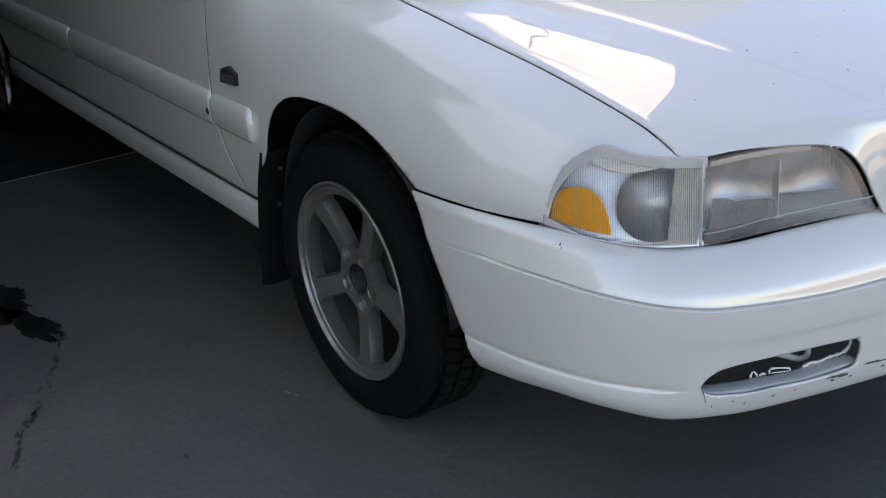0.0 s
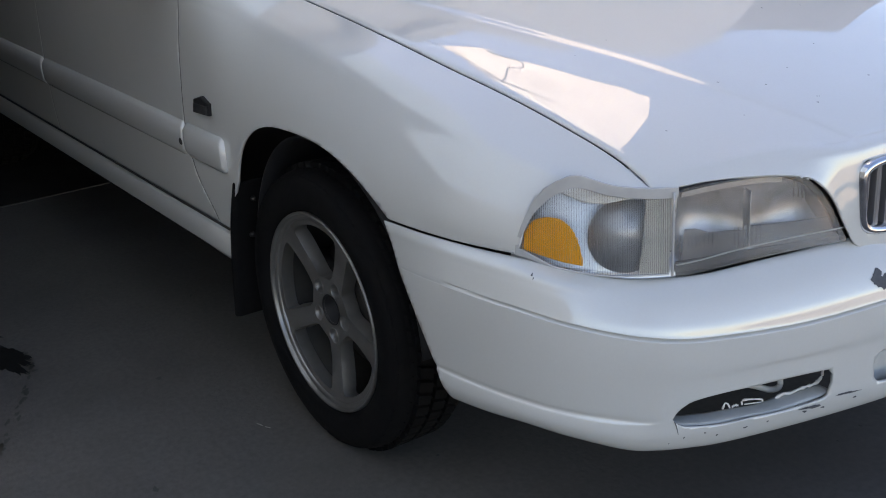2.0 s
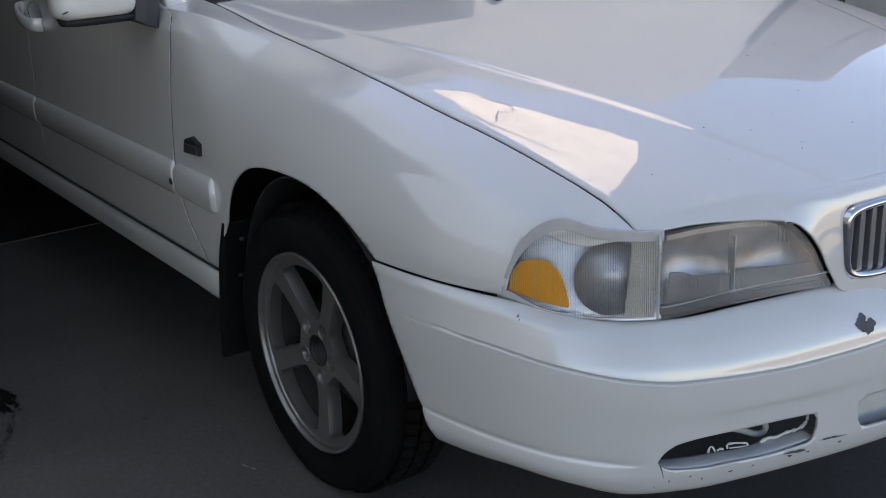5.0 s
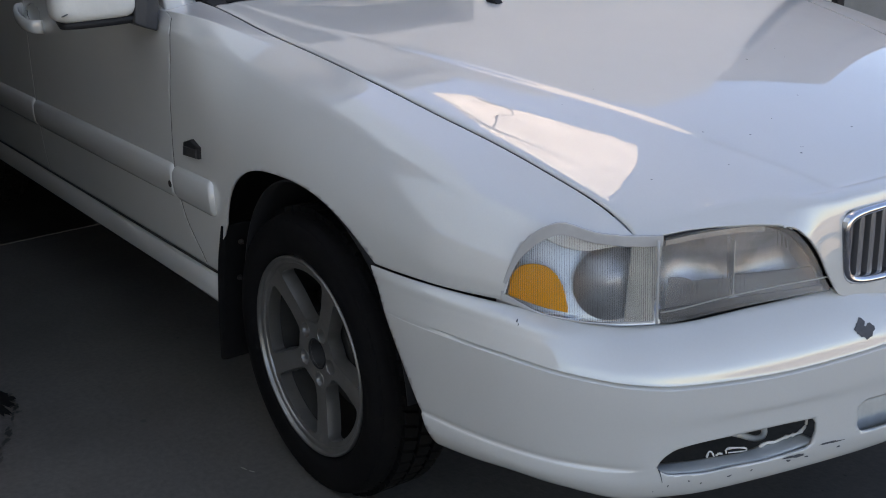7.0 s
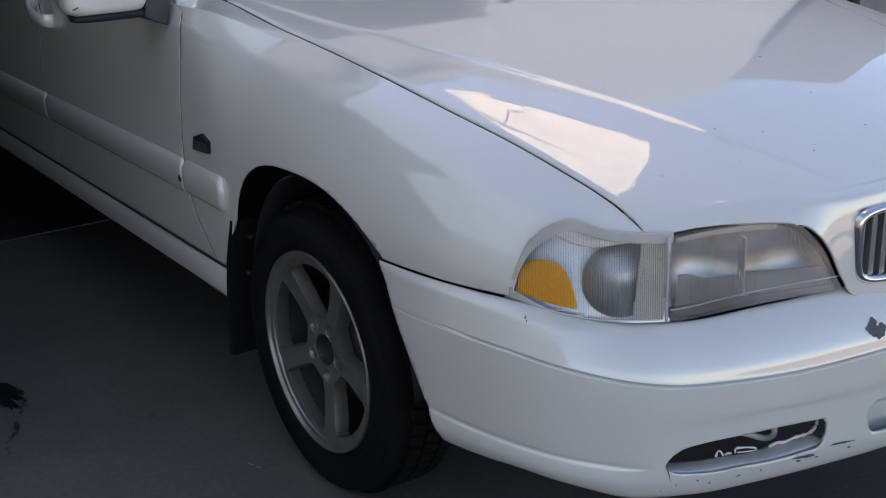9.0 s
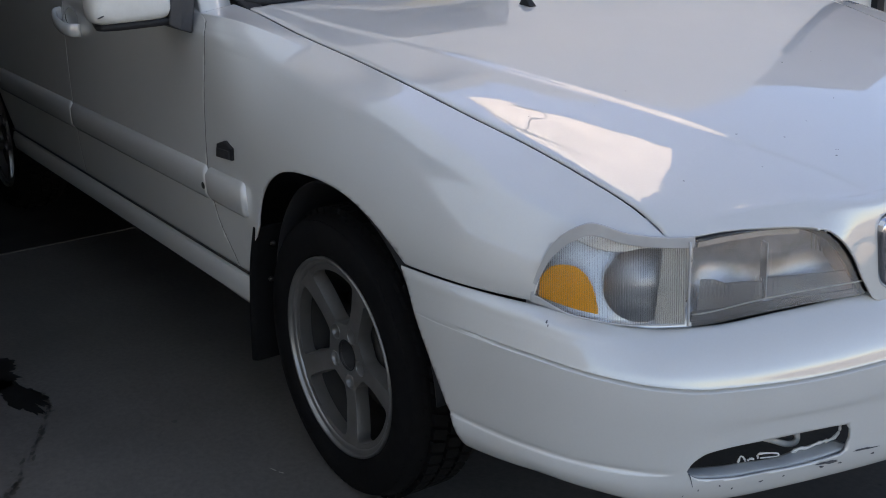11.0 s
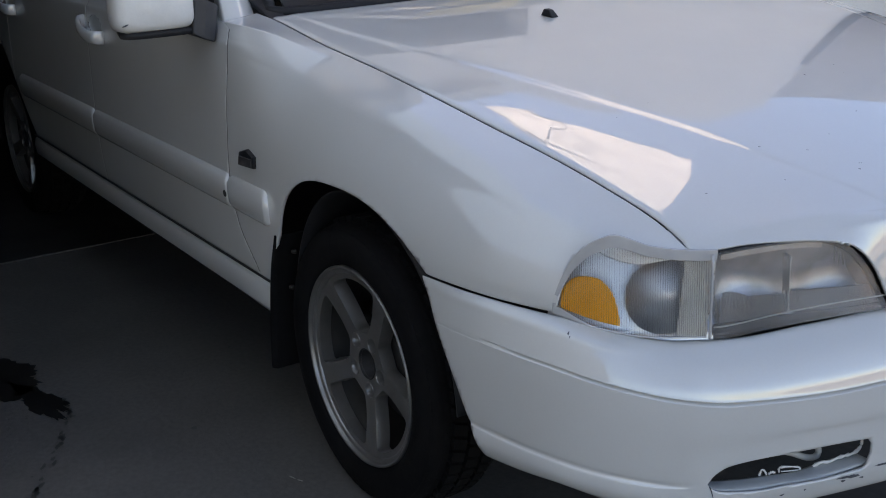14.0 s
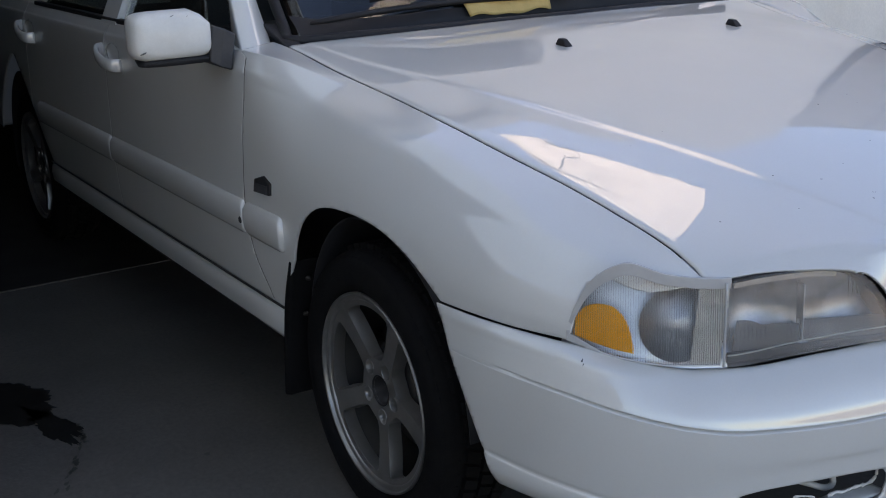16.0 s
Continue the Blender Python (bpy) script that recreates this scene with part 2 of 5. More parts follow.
# the unseen reflection sheet and the porch sheets let part of the daylight through
for sheet_mat, share in ((REFLECTED_SHEET, 0.85), (PORCH, 0.62)):
    nt = sheet_mat.node_tree
    tl = nt.nodes.new("ShaderNodeBsdfTranslucent")
    nt.links.new(nt.nodes["Principled BSDF"].inputs["Base Color"].links[0].from_socket, tl.inputs["Color"])
    ms = nt.nodes.new("ShaderNodeMixShader")
    ms.inputs[0].default_value = share
    nt.links.new(nt.nodes["Principled BSDF"].outputs[0], ms.inputs[1])
    nt.links.new(tl.outputs[0], ms.inputs[2])
    nt.links.new(ms.outputs[0], nt.nodes["Material Output"].inputs["Surface"])

# ---- ground, garage and the houses round the drive ----
part("ground", box(0, 0, -0.5, 1200, 1200, 0.9), EARTH, smooth=False)
tagged(bpy.data.objects["ground"], "unseen ground round the drive, coloured to bounce warm light", "ground", kind="structure")
tagged(part("driveway", box(0.4455, 1.2, -0.06, 5.109, 9.0, 0.12), CONCRETE, smooth=False), "dark worn concrete driveway with oil stains", "driveway", kind="structure")
tagged(part("floor", box(-5.196, 1.2, -0.06, 6.15, 6.4, 0.12), GARAGE_FLOOR, smooth=False), "concrete garage floor, near black in place of shade", "floor", kind="structure")
part("threshold", box(-2.115, 0.0, -0.006, 0.009, 3.0, 0.018), CONCRETE, bpy.data.objects["floor"], smooth=False)
GX = -2.115   # the garage's front plane


def wall(name, x0, x1, y0, y1, z0, z1, mat, label):
    return tagged(part(name, box((x0 + x1) / 2, (y0 + y1) / 2, (z0 + z1) / 2, x1 - x0, y1 - y0, z1 - z0), mat, smooth=False), label, "wall", kind="structure")


wall("wall_front_left", GX - 0.2, GX, 1.22, 3.7, -0.05, 3.0, STUCCO, "beige garage front wall beside the opening")
# Unseen; coloured dark so that no bright streak reflects in the door.
wall("wall_front_right", GX - 0.2, GX, -9.0, -1.22, -0.05, 3.0, SHADE_BOARD, "garage front wall beside the opening, darkened against its reflection in the door")
wall("wall_header", GX - 0.2, GX, -1.22, 1.22, 2.32, 3.0, STUCCO, "beige stucco wall over the garage opening")
wall("wall_side_left", -8.2, GX - 0.2, 3.5, 3.7, -0.05, 3.0, GARAGE_IN, "plaster side wall of the garage, darkened for shade")
# Unseen; set close to the car to keep its rear dark.
wall("wall_side_right", -8.2, GX - 0.2, -1.5, -1.3, -0.05, 3.0, GARAGE_IN, "plaster side wall of the garage, darkened for shade")
wall("wall_back", -8.4, -8.2, -2.2, 3.7, -0.05, 3.0, GARAGE_IN, "plaster back wall of the garage, darkened for shade")
tagged(part("ceiling", box(-5.365, 0.75, 3.05, 6.07, 5.9, 0.1), GARAGE_IN, smooth=False), "garage ceiling, darkened for shade", "ceiling", kind="structure")

car = tagged(new("car"), "white estate car with worn paint, parked half inside a garage", "car")

# ---- lines of the body ----
plan_y = smooth_curve([-3.6, -2.6, 0.05, 0.30, 0.45, 0.577, 0.65, 0.71, 0.757], [-0.845, -0.876, -0.876, -0.866, -0.845, -0.80, -0.745, -0.67, -0.60])
crease_y = smooth_curve([-2.6, -0.5, -0.14, 0.16, 0.39, 0.58, 0.66, 0.74], [-0.868, -0.866, -0.858, -0.846, -0.824, -0.782, -0.735, -0.64])
crease_z = smooth_curve([-2.6, -0.5, -0.14, 0.16, 0.39, 0.58, 0.66, 0.74], [0.895, 0.888, 0.865, 0.830, 0.793, 0.748, 0.712, 0.690])
gap_y = smooth_curve([-0.56, -0.50, -0.29, -0.08, 0.115, 0.28, 0.43, 0.55, 0.655, 0.71, 0.76], [-0.742, -0.737, -0.722, -0.707, -0.696, -0.683, -0.668, -0.652, -0.632, -0.621, -0.608])
gap_z = smooth_curve([-0.56, -0.50, -0.29, -0.08, 0.115, 0.28, 0.43, 0.55, 0.655, 0.71, 0.76], [0.955, 0.948, 0.911, 0.880, 0.849, 0.818, 0.789, 0.758, 0.721, 0.690, 0.660])
door_x = smooth_curve([0.30, 0.401, 0.497, 0.587, 0.748, 0.892, 0.932, 0.955, 1.0], [-0.36, -0.407, -0.478, -0.503, -0.493, -0.474, -0.488, -0.57, -0.70])


STATION = [-0.60, -0.50, -0.35, -0.192, -0.006, 0.154, 0.281, 0.435, 0.523, 0.60, 0.66, 0.74]
shoulder_y = smooth_curve(STATION, [-0.856, -0.848, -0.835, -0.819, -0.810, -0.797, -0.790, -0.769, -0.749, -0.722, -0.693, -0.634])
shoulder_z = smooth_curve(STATION, [0.900, 0.892, 0.873, 0.850, 0.821, 0.797, 0.771, 0.745, 0.725, 0.704, 0.688, 0.668])


def bend(y0, z0, y1, z1, lean0, lean1, t):
    """A curve in the cross-section whose ends lean in from the upright by the given angles."""
    d = math.hypot(y1 - y0, z1 - z0)
    h0, h1, k0, k1 = (1 + 2 * t) * (1 - t) ** 2, t * t * (3 - 2 * t), t * (1 - t) ** 2 * d, t * t * (t - 1) * d
    return (h0 * y0 + h1 * y1 + k0 * math.sin(lean0) + k1 * math.sin(lean1), h0 * z0 + h1 * z1 + k0 * math.cos(lean0) + k1 * math.cos(lean1))


def side_point(x, v, belt=False):
    """The car's right flank at x, from the sill (v = 0) up to the hood's gap or the windows (v = 1)."""
    py, cy, cz = plan_y(x), crease_y(x), crease_z(x)
    s = v * 6
    if s <= 2 or belt:
        pts = [(py + 0.012, 0.385), (py + 0.004, 0.47), (py, 0.60), (py * 0.45 + cy * 0.55 - 0.002, 0.60 + (cz - 0.60) * 0.6), (cy, cz), (-0.858, 0.920), (-0.842, 0.948)]
        q = [np.array(p) for p in pts]
        q = [2 * q[0] - q[1]] + q + [2 * q[-1] - q[-2]]
        if not belt:
            q[4] = np.array((py + 0.0005, 0.73))
        i = min(int(s), len(q) - 4)
        t = s - i
        a, b, c, d = q[i:i + 4]
        r = 0.5 * (2 * b + (c - a) * t + (2 * a - 5 * b + 4 * c - d) * t * t + (3 * b - a - 3 * c + d) * t ** 3)
        return (x, r[0], r[1])
    gy, gz = gap_y(x) - 0.0055, gap_z(x)
    a, sy, sz = (s - 2) / 4, shoulder_y(x), shoulder_z(x)
    rise = math.atan2(gy - sy, gz - sz)
    lean = min(max(1.9 * math.atan2(sy - py, sz - 0.60), 0.66), rise - 0.12)
    if a < 0.43:
        t = a / 0.43
        y, z = bend(py, 0.60, sy, sz, 0.0, lean, t)
    else:
        t = (a - 0.43) / 0.57
        y, z = bend(sy, sz, gy, gz, lean + 0.07, rise + 0.05 - 0.10 * min(max((x - 0.38) / 0.15, 0.0), 1.0), t)
    k = min(max((-0.20 - x) / 0.28, 0.0), 1.0)
    k = k * k * (3 - 2 * k)
    if k:
        # towards the door the flank stays upright up to the windows
        b = (v - 1 / 3) * 1.5
        yb, zb = side_point(x, 1 / 3 + b / 0.86 * 2 / 3, True)[1:] if b < 0.86 else (-0.842 + (gy + 0.842) * (b - 0.86) / 0.14, 0.948 + (gz - 0.948) * (b - 0.86) / 0.14)
        y, z = y + (yb - y) * k, z + (zb - z) * k
    return (x, y, z)


ARCH_C, ARCH_R = (0.022, 0.322), 0.362


def arch_out(p, cx=ARCH_C[0]):
    """Distance outside the wheel opening."""
    dx, dz = p[0] - cx, p[2] - ARCH_C[1]
    if dz <= 0:
        return abs(dx) - (0.345 if dx < 0 else 0.455)
    if dx < 0:
        return ((abs(dx) / (0.295 + 0.05 * min(max((0.20 - dz) / 0.10, 0), 1))) ** 3 + (dz / 0.36) ** 3) ** (1 / 3) * 0.33 - 0.33
    return (math.hypot(dx / 0.455, dz / 0.36) - 1) * 0.40


lamp_top = smooth_curve([0.55, 0.586, 0.598, 0.616, 0.638, 0.657, 0.695, 0.728, 0.76], [0.50, 0.584, 0.628, 0.672, 0.698, 0.708, 0.692, 0.686, 0.684])
seam_z = smooth_curve([0.28, 0.58, 0.65, 0.71, 0.757, 0.80, 0.868, 0.90], [0.588, 0.582, 0.560, 0.545, 0.545, 0.555, 0.568, 0.565])


def over_lamp(p):
    """How far the fender stands above the lamp's upper edge, as the shoulder runs in over it."""
    x, y, z = p
    t = 0.0
    for _ in range(5):
        xx, yy = x + (1.96 - x) * t, y - (1.87 + y) * t
        t += (plan_y(min(xx, 0.757)) - yy) / (-1.87 - y)
    t = max(t, 0.0)
    xx, zz = x + (1.96 - x) * t, z + (1.27 - z) * t
    return zz - lamp_top(xx - 0.0055) - 0.010 * min(max((xx - 0.64) / 0.05, 0.0), 1.0) if xx > 0.56 else 1.0


def fender_keep(p):
    x, y, z = p
    front = over_lamp(p) if x > 0.45 else 1.0
    seam = z - seam_z(x) - 0.0035 if x > 0.2 else 1.0
    return min(arch_out(p), front, seam, x - door_x(z) - 0.0006)


part("fender", sheet(lambda u, v: side_point(u, v), np.linspace(-0.64, 0.735, 204), np.r_[np.linspace(0, 0.34, 24), np.linspace(0.36, 0.985, 78), 0.990, 0.994, 0.997, 0.9985, 0.9994, 1.0], fender_keep), PAINT, car, thick=0.005)

part("gap_liner", tube([(x, gap_y(x) - 0.003, gap_z(x) - 0.016) for x in np.linspace(-0.52, 0.72, 50)], 0.009, 8), DARK, car)

# ---- hood ----
hood_rear = smooth_curve([0.0, 0.3, 0.6, 0.745], [-0.385, -0.41, -0.468, -0.505])
hood_front = smooth_curve([0.0, 0.18, 0.32, 0.40, 0.46, 0.55, 0.62, 0.70], [0.893, 0.887, 0.868, 0.838, 0.812, 0.768, 0.730, 0.69])
centre_z = smooth_curve([-0.50, -0.385, -0.095, 0.2, 0.45, 0.65, 0.78, 0.90], [0.978, 0.973, 0.950, 0.905, 0.855, 0.803, 0.765, 0.715])
crease_w = smooth_curve([-0.5, 0.0, 0.17, 0.375, 0.585, 0.65, 0.9], [0.70, 0.581, 0.532, 0.470, 0.395, 0.371, 0.280])


def hood_share(w, x, edge):
    """w of 0.5 lies on the crease at every x."""
    c = crease_w(x) / edge
    a = abs(w)
    return a * 2 * c if a < 0.5 else c + (a - 0.5) * 2 * (1 - c)


def hood_point(u, w):
    """u from the windscreen (0) to the nose's lower edge (1); w across, -1 to 1."""
    k = min(u / 0.86, 1.0)
    x = 0.5
    for _ in range(3):
        edge = -gap_y(min(x, 0.74))
        yy = hood_share(w, x, edge) * edge
        x = hood_rear(yy) + k * (hood_front(yy) - 0.03 - hood_rear(yy))
    edge = -gap_y(min(x, 0.74))
    yy = hood_share(w, x, edge) * edge
    cw = crease_w(x)
    ez, cz = gap_z(x), centre_z(x)
    soft = ez if x < 0.60 else max(ez, 0.740 - 0.33 * (x - 0.60))
    extra, drop = soft - ez, cz - soft
    bulge = 0.0022 / (1 + math.exp(min((yy - cw) / 0.0034, 40)))
    t = yy / edge
    roll = 0.003 * max(0.0, (t - 0.984) / 0.016) ** 2
    z = cz - 0.0027 - (drop - 0.0057) * t ** (2.20 + 0.3 * min(max((x - 0.55) / 0.22, 0), 1)) + bulge - roll - extra * t ** 9
    if u > 0.86:
        s = (u - 0.86) / 0.14
        a = s * 1.75
        low = 0.165
        f = min(max((0.43 - yy) / 0.09, 0.0), 1.0)
        f = f * f * (3 - 2 * f)
        rx = 0.034 * math.sin(min(a * 1.6, 1.57)) + 0.012 * s
        rz = -0.028 * (1 - math.cos(min(a * 1.6, 1.57))) - max(0.0, s - 0.30) / 0.70 * low
        x += f * rx + (1 - f) * 0.09 * s
        z += f * rz - (1 - f) * 0.066 * s
    return (x, math.copysign(yy, w), z)


hood_low = smooth_curve([0.0, 0.20, 0.29, 0.32, 0.341, 0.362, 0.383, 0.406, 0.437, 0.471, 0.512, 0.553, 0.597, 0.72], [0.534, 0.538, 0.546, 0.556, 0.589, 0.634, 0.664, 0.683, 0.691, 0.693, 0.692, 0.689, 0.684, 0.684])


def hood_keep(p):
    x, y, z = p
    ya = abs(y)
    low = z - hood_low(ya) - 0.002
    hole = 1.0
    if x > 0.75:
        dy, dz = max(abs(y) * (1 + 0.22 * (0.70 - z)) - 0.297, 0), max(abs(z - 0.634) - 0.041, 0)
        hole = math.hypot(dy, dz) - 0.022 if dy + dz > 0 else -0.022
    return min(low if x > 0.45 else 1.0, hole)


HALF = list(np.r_[np.linspace(0, 0.44, 34), np.linspace(0.447, 0.484, 8), np.linspace(0.487, 0.513, 27), np.linspace(0.517, 0.56, 9), np.linspace(0.57, 1.0, 44)])
hood = part("hood", sheet(hood_point, np.r_[np.linspace(0, 0.86, 120), np.linspace(0.865, 1.0, 46)], np.array([-b for b in HALF[:0:-1]] + HALF), hood_keep), PAINT, car, thick=0.006)
# ---- front bumper ----
INNER = [(0.30, -0.866), (0.45, -0.845), (0.577, -0.80), (0.65, -0.745), (0.71, -0.67), (0.757, -0.60), (0.81, -0.48), (0.868, -0.344), (0.893, -0.18), (0.90, 0.0)]
OUTER = [(0.30, -0.870), (0.45, -0.864), (0.60, -0.827), (0.70, -0.767), (0.775, -0.682), (0.82, -0.602), (0.875, -0.482), (0.93, -0.322), (0.957, -0.16), (0.965, 0.0)]
seam_s = smooth_curve([0, 1, 2, 3, 4, 5, 6, 7, 8, 9], [0.586, 0.586, 0.580, 0.558, 0.541, 0.541, 0.553, 0.566, 0.535, 0.530])
groove_s = smooth_curve([0, 1, 2, 3, 4, 5, 6, 7, 8, 9], [0.519, 0.521, 0.513, 0.491, 0.468, 0.459, 0.461, 0.474, 0.486, 0.490])
step_s = smooth_curve([0, 1, 2, 3, 4, 5, 6, 7, 8, 9], [0.358, 0.356, 0.348, 0.333, 0.320, 0.330, 0.345, 0.350, 0.350, 0.350])
base_s = smooth_curve([0, 1, 2, 3, 4, 5, 6, 7, 8, 9], [0.296, 0.294, 0.294, 0.278, 0.256, 0.255, 0.266, 0.279, 0.283, 0.284])


def along(line, s):
    return spline_points_at(line, s)


def spline_points_at(pts, s):
    p = [np.array(q, float) for q in pts]
    p = [2 * p[0] - p[1]] + p + [np.array((p[-2][0], -p[-2][1]))]
    i = min(int(s), len(p) - 4)
    t = s - i
    a, b, c, d = p[i:i + 4]
    return 0.5 * (2 * b + (c - a) * t + (2 * a - 5 * b + 4 * c - d) * t * t + (3 * b - a - 3 * c + d) * t ** 3)


def bumper_point(s9, v):
    """s9: -9 (right wheel arch) .. 0 (centre) .. 9; v down the section."""
    s = 9 - abs(s9)
    i, o = along(INNER, s), along(OUTER, s)
    zs, zg, zt, zb = seam_s(s), groove_s(s), step_s(s), base_s(s)
    out = (o - i)
    ln = np.linalg.norm(out) + 1e-6
    nrm = (along(OUTER, min(s + 0.02, 9)) - along(OUTER, max(s - 0.02, 0)))
    nrm = np.array((-nrm[1], nrm[0]))
    nrm = -nrm / (np.linalg.norm(nrm) + 1e-9)
    f = min(max((s - 3.5) / 0.9, 0.0), 1.0)
    f = f * f * (3 - 2 * f)
    h = zg - zs
    g = 0.0063 * min(max((s - 1.2) / 0.5, 0), 1)
    k = min(max((3.75 - s) / 0.9, 0.0), 1.0)
    k = k * k * (3 - 2 * k)
    sec = [(-0.012, zs - 0.012), (0.0, zs - 0.001), (ln * (0.35 + 0.30 * k), zs + h * 0.16), (ln * (0.72 + 0.14 * k), zs + h * 0.40), (ln * (0.93 + 0.02 * k) + 0.002, zs + h * 0.68), (ln + 0.004, zg + 0.006), (ln + 0.0045, zg + 0.0025), (ln + 0.0048 - g, zg), (ln + 0.005, zg - 0.004), (ln + 0.006, zg - 0.010),
           (ln + 0.007, zg - 0.05), (ln + 0.005, zt + 0.05), (ln + 0.003 + 0.0025 * f, zt + 0.012), (ln + 0.0012 + 0.0043 * f, zt + 0.002), (ln + 0.0016 + 0.0039 * f, zt - 0.002), (ln + 0.0042 + 0.0012 * f, zt - 0.008), (ln + 0.005, (zt + zb) / 2), (ln - 0.004, zb + 0.008), (ln - 0.02, zb), (ln - 0.05, zb + 0.01)]
    q = v * (len(sec) - 1)
    j = min(int(q), len(sec) - 2)
    t = q - j
    a, b = np.array(sec[max(j - 1, 0)]), np.array(sec[j])
    c, d = np.array(sec[j + 1]), np.array(sec[min(j + 2, len(sec) - 1)])
    m = 0.5 * (2 * b + (c - a) * t + (2 * a - 5 * b + 4 * c - d) * t * t + (3 * b - a - 3 * c + d) * t ** 3)
    pos = o + nrm * (m[0] - ln)
    return (pos[0], math.copysign(pos[1], pos[1] * (1 if s9 <= 0 else -1)) if s9 <= 0 else -pos[1], m[1])


arch_edge = smooth_curve([0.20, 0.29, 0.356, 0.468, 0.587, 0.65], [0.488, 0.482, 0.452, 0.394, 0.312, 0.26])


fog_top = smooth_curve([0.38, 0.400, 0.413, 0.535, 0.620, 0.636, 0.645, 0.651], [0.372, 0.372, 0.372, 0.364, 0.351, 0.342, 0.333, 0.322])
fog_low = smooth_curve([0.38, 0.394, 0.440, 0.488, 0.533, 0.576, 0.627, 0.642, 0.651], [0.324, 0.322, 0.314, 0.308, 0.306, 0.302, 0.305, 0.311, 0.322])


def fog_hole(p):
    """Below zero inside the opening, which narrows to a point at its outer end."""
    ya, z = abs(p[1]), p[2]
    if p[0] < 0.70 or z > 0.42:
        return 1.0
    return -min(fog_top(ya) - z, z - fog_low(ya), 0.6505 - ya, ya - 0.398 - 0.35 * max(0.0, 0.345 - z))


def bumper_keep(p):
    x, y, z = p
    mid = 1.0
    if x > 0.85 and z < 0.42:
        dy, dz = max(abs(y) - 0.300, 0), max(abs(z - 0.356) - 0.008, 0)
        mid = math.hypot(dy, dz) - 0.022
    return min(x - arch_edge(z), fog_hole(p), mid)


bumper = part("front_bumper", sheet(bumper_point, np.linspace(-9, 9, 300), np.linspace(0, 1, 134), bumper_keep, flip=True), PAINT, car, "white bumper with chipped paint and broken lower lip", thick=0.006)

# ---- front wheels ----
spoke_face = smooth_curve([0.030, 0.036, 0.060, 0.090, 0.150, 0.180, 0.198], [0.0590, 0.0625, 0.0640, 0.0655, 0.0715, 0.0755, 0.0775])
spoke_half = smooth_curve([0.03, 0.075, 0.11, 0.15, 0.20], [0.024, 0.0215, 0.0205, 0.0225, 0.0255])


def spoke_sector(axis, side):
    """One fifth of the cast wheel: its share of the hub and of the outer ring with a spoke between, cut round the bolt."""
    d, n = np.array((math.cos(axis), 0, math.sin(axis))), np.array((-math.sin(axis), 0, math.cos(axis)))

    def keep(p):
        along_r, across, r = float(p @ d), abs(float(p @ n)), math.hypot(p[0], p[2])
        k = 0.0055
        parts = (spoke_half(r) - across, r - 0.1825, 0.070 - r)
        solid = k * math.log(sum(math.exp(min(max(q / k, -30), 30)) for q in parts)) - 0.0012
        return min(solid, math.hypot(along_r - 0.0565, across) - 0.0162, r - 0.0305)

    def surf(r, a):
        crown = 0.0016 * max(0.0, 1 - (r * a / 0.022) ** 2) * min(max((r - 0.085) / 0.035, 0.0), 1.0)
        return (r * math.cos(axis + a), (spoke_face(r) - crown) * side, r * math.sin(axis + a))

    bm = sheet(surf, np.linspace(0.030, 0.1978, 64), np.linspace(-radians(36), radians(36), 61), keep)
    bmesh.ops.recalc_face_normals(bm, faces=bm.faces)
    bm.normal_update()
    if sum(f.normal.y * f.calc_area() for f in bm.faces) * side < 0:
        bmesh.ops.reverse_faces(bm, faces=bm.faces)
    return bm


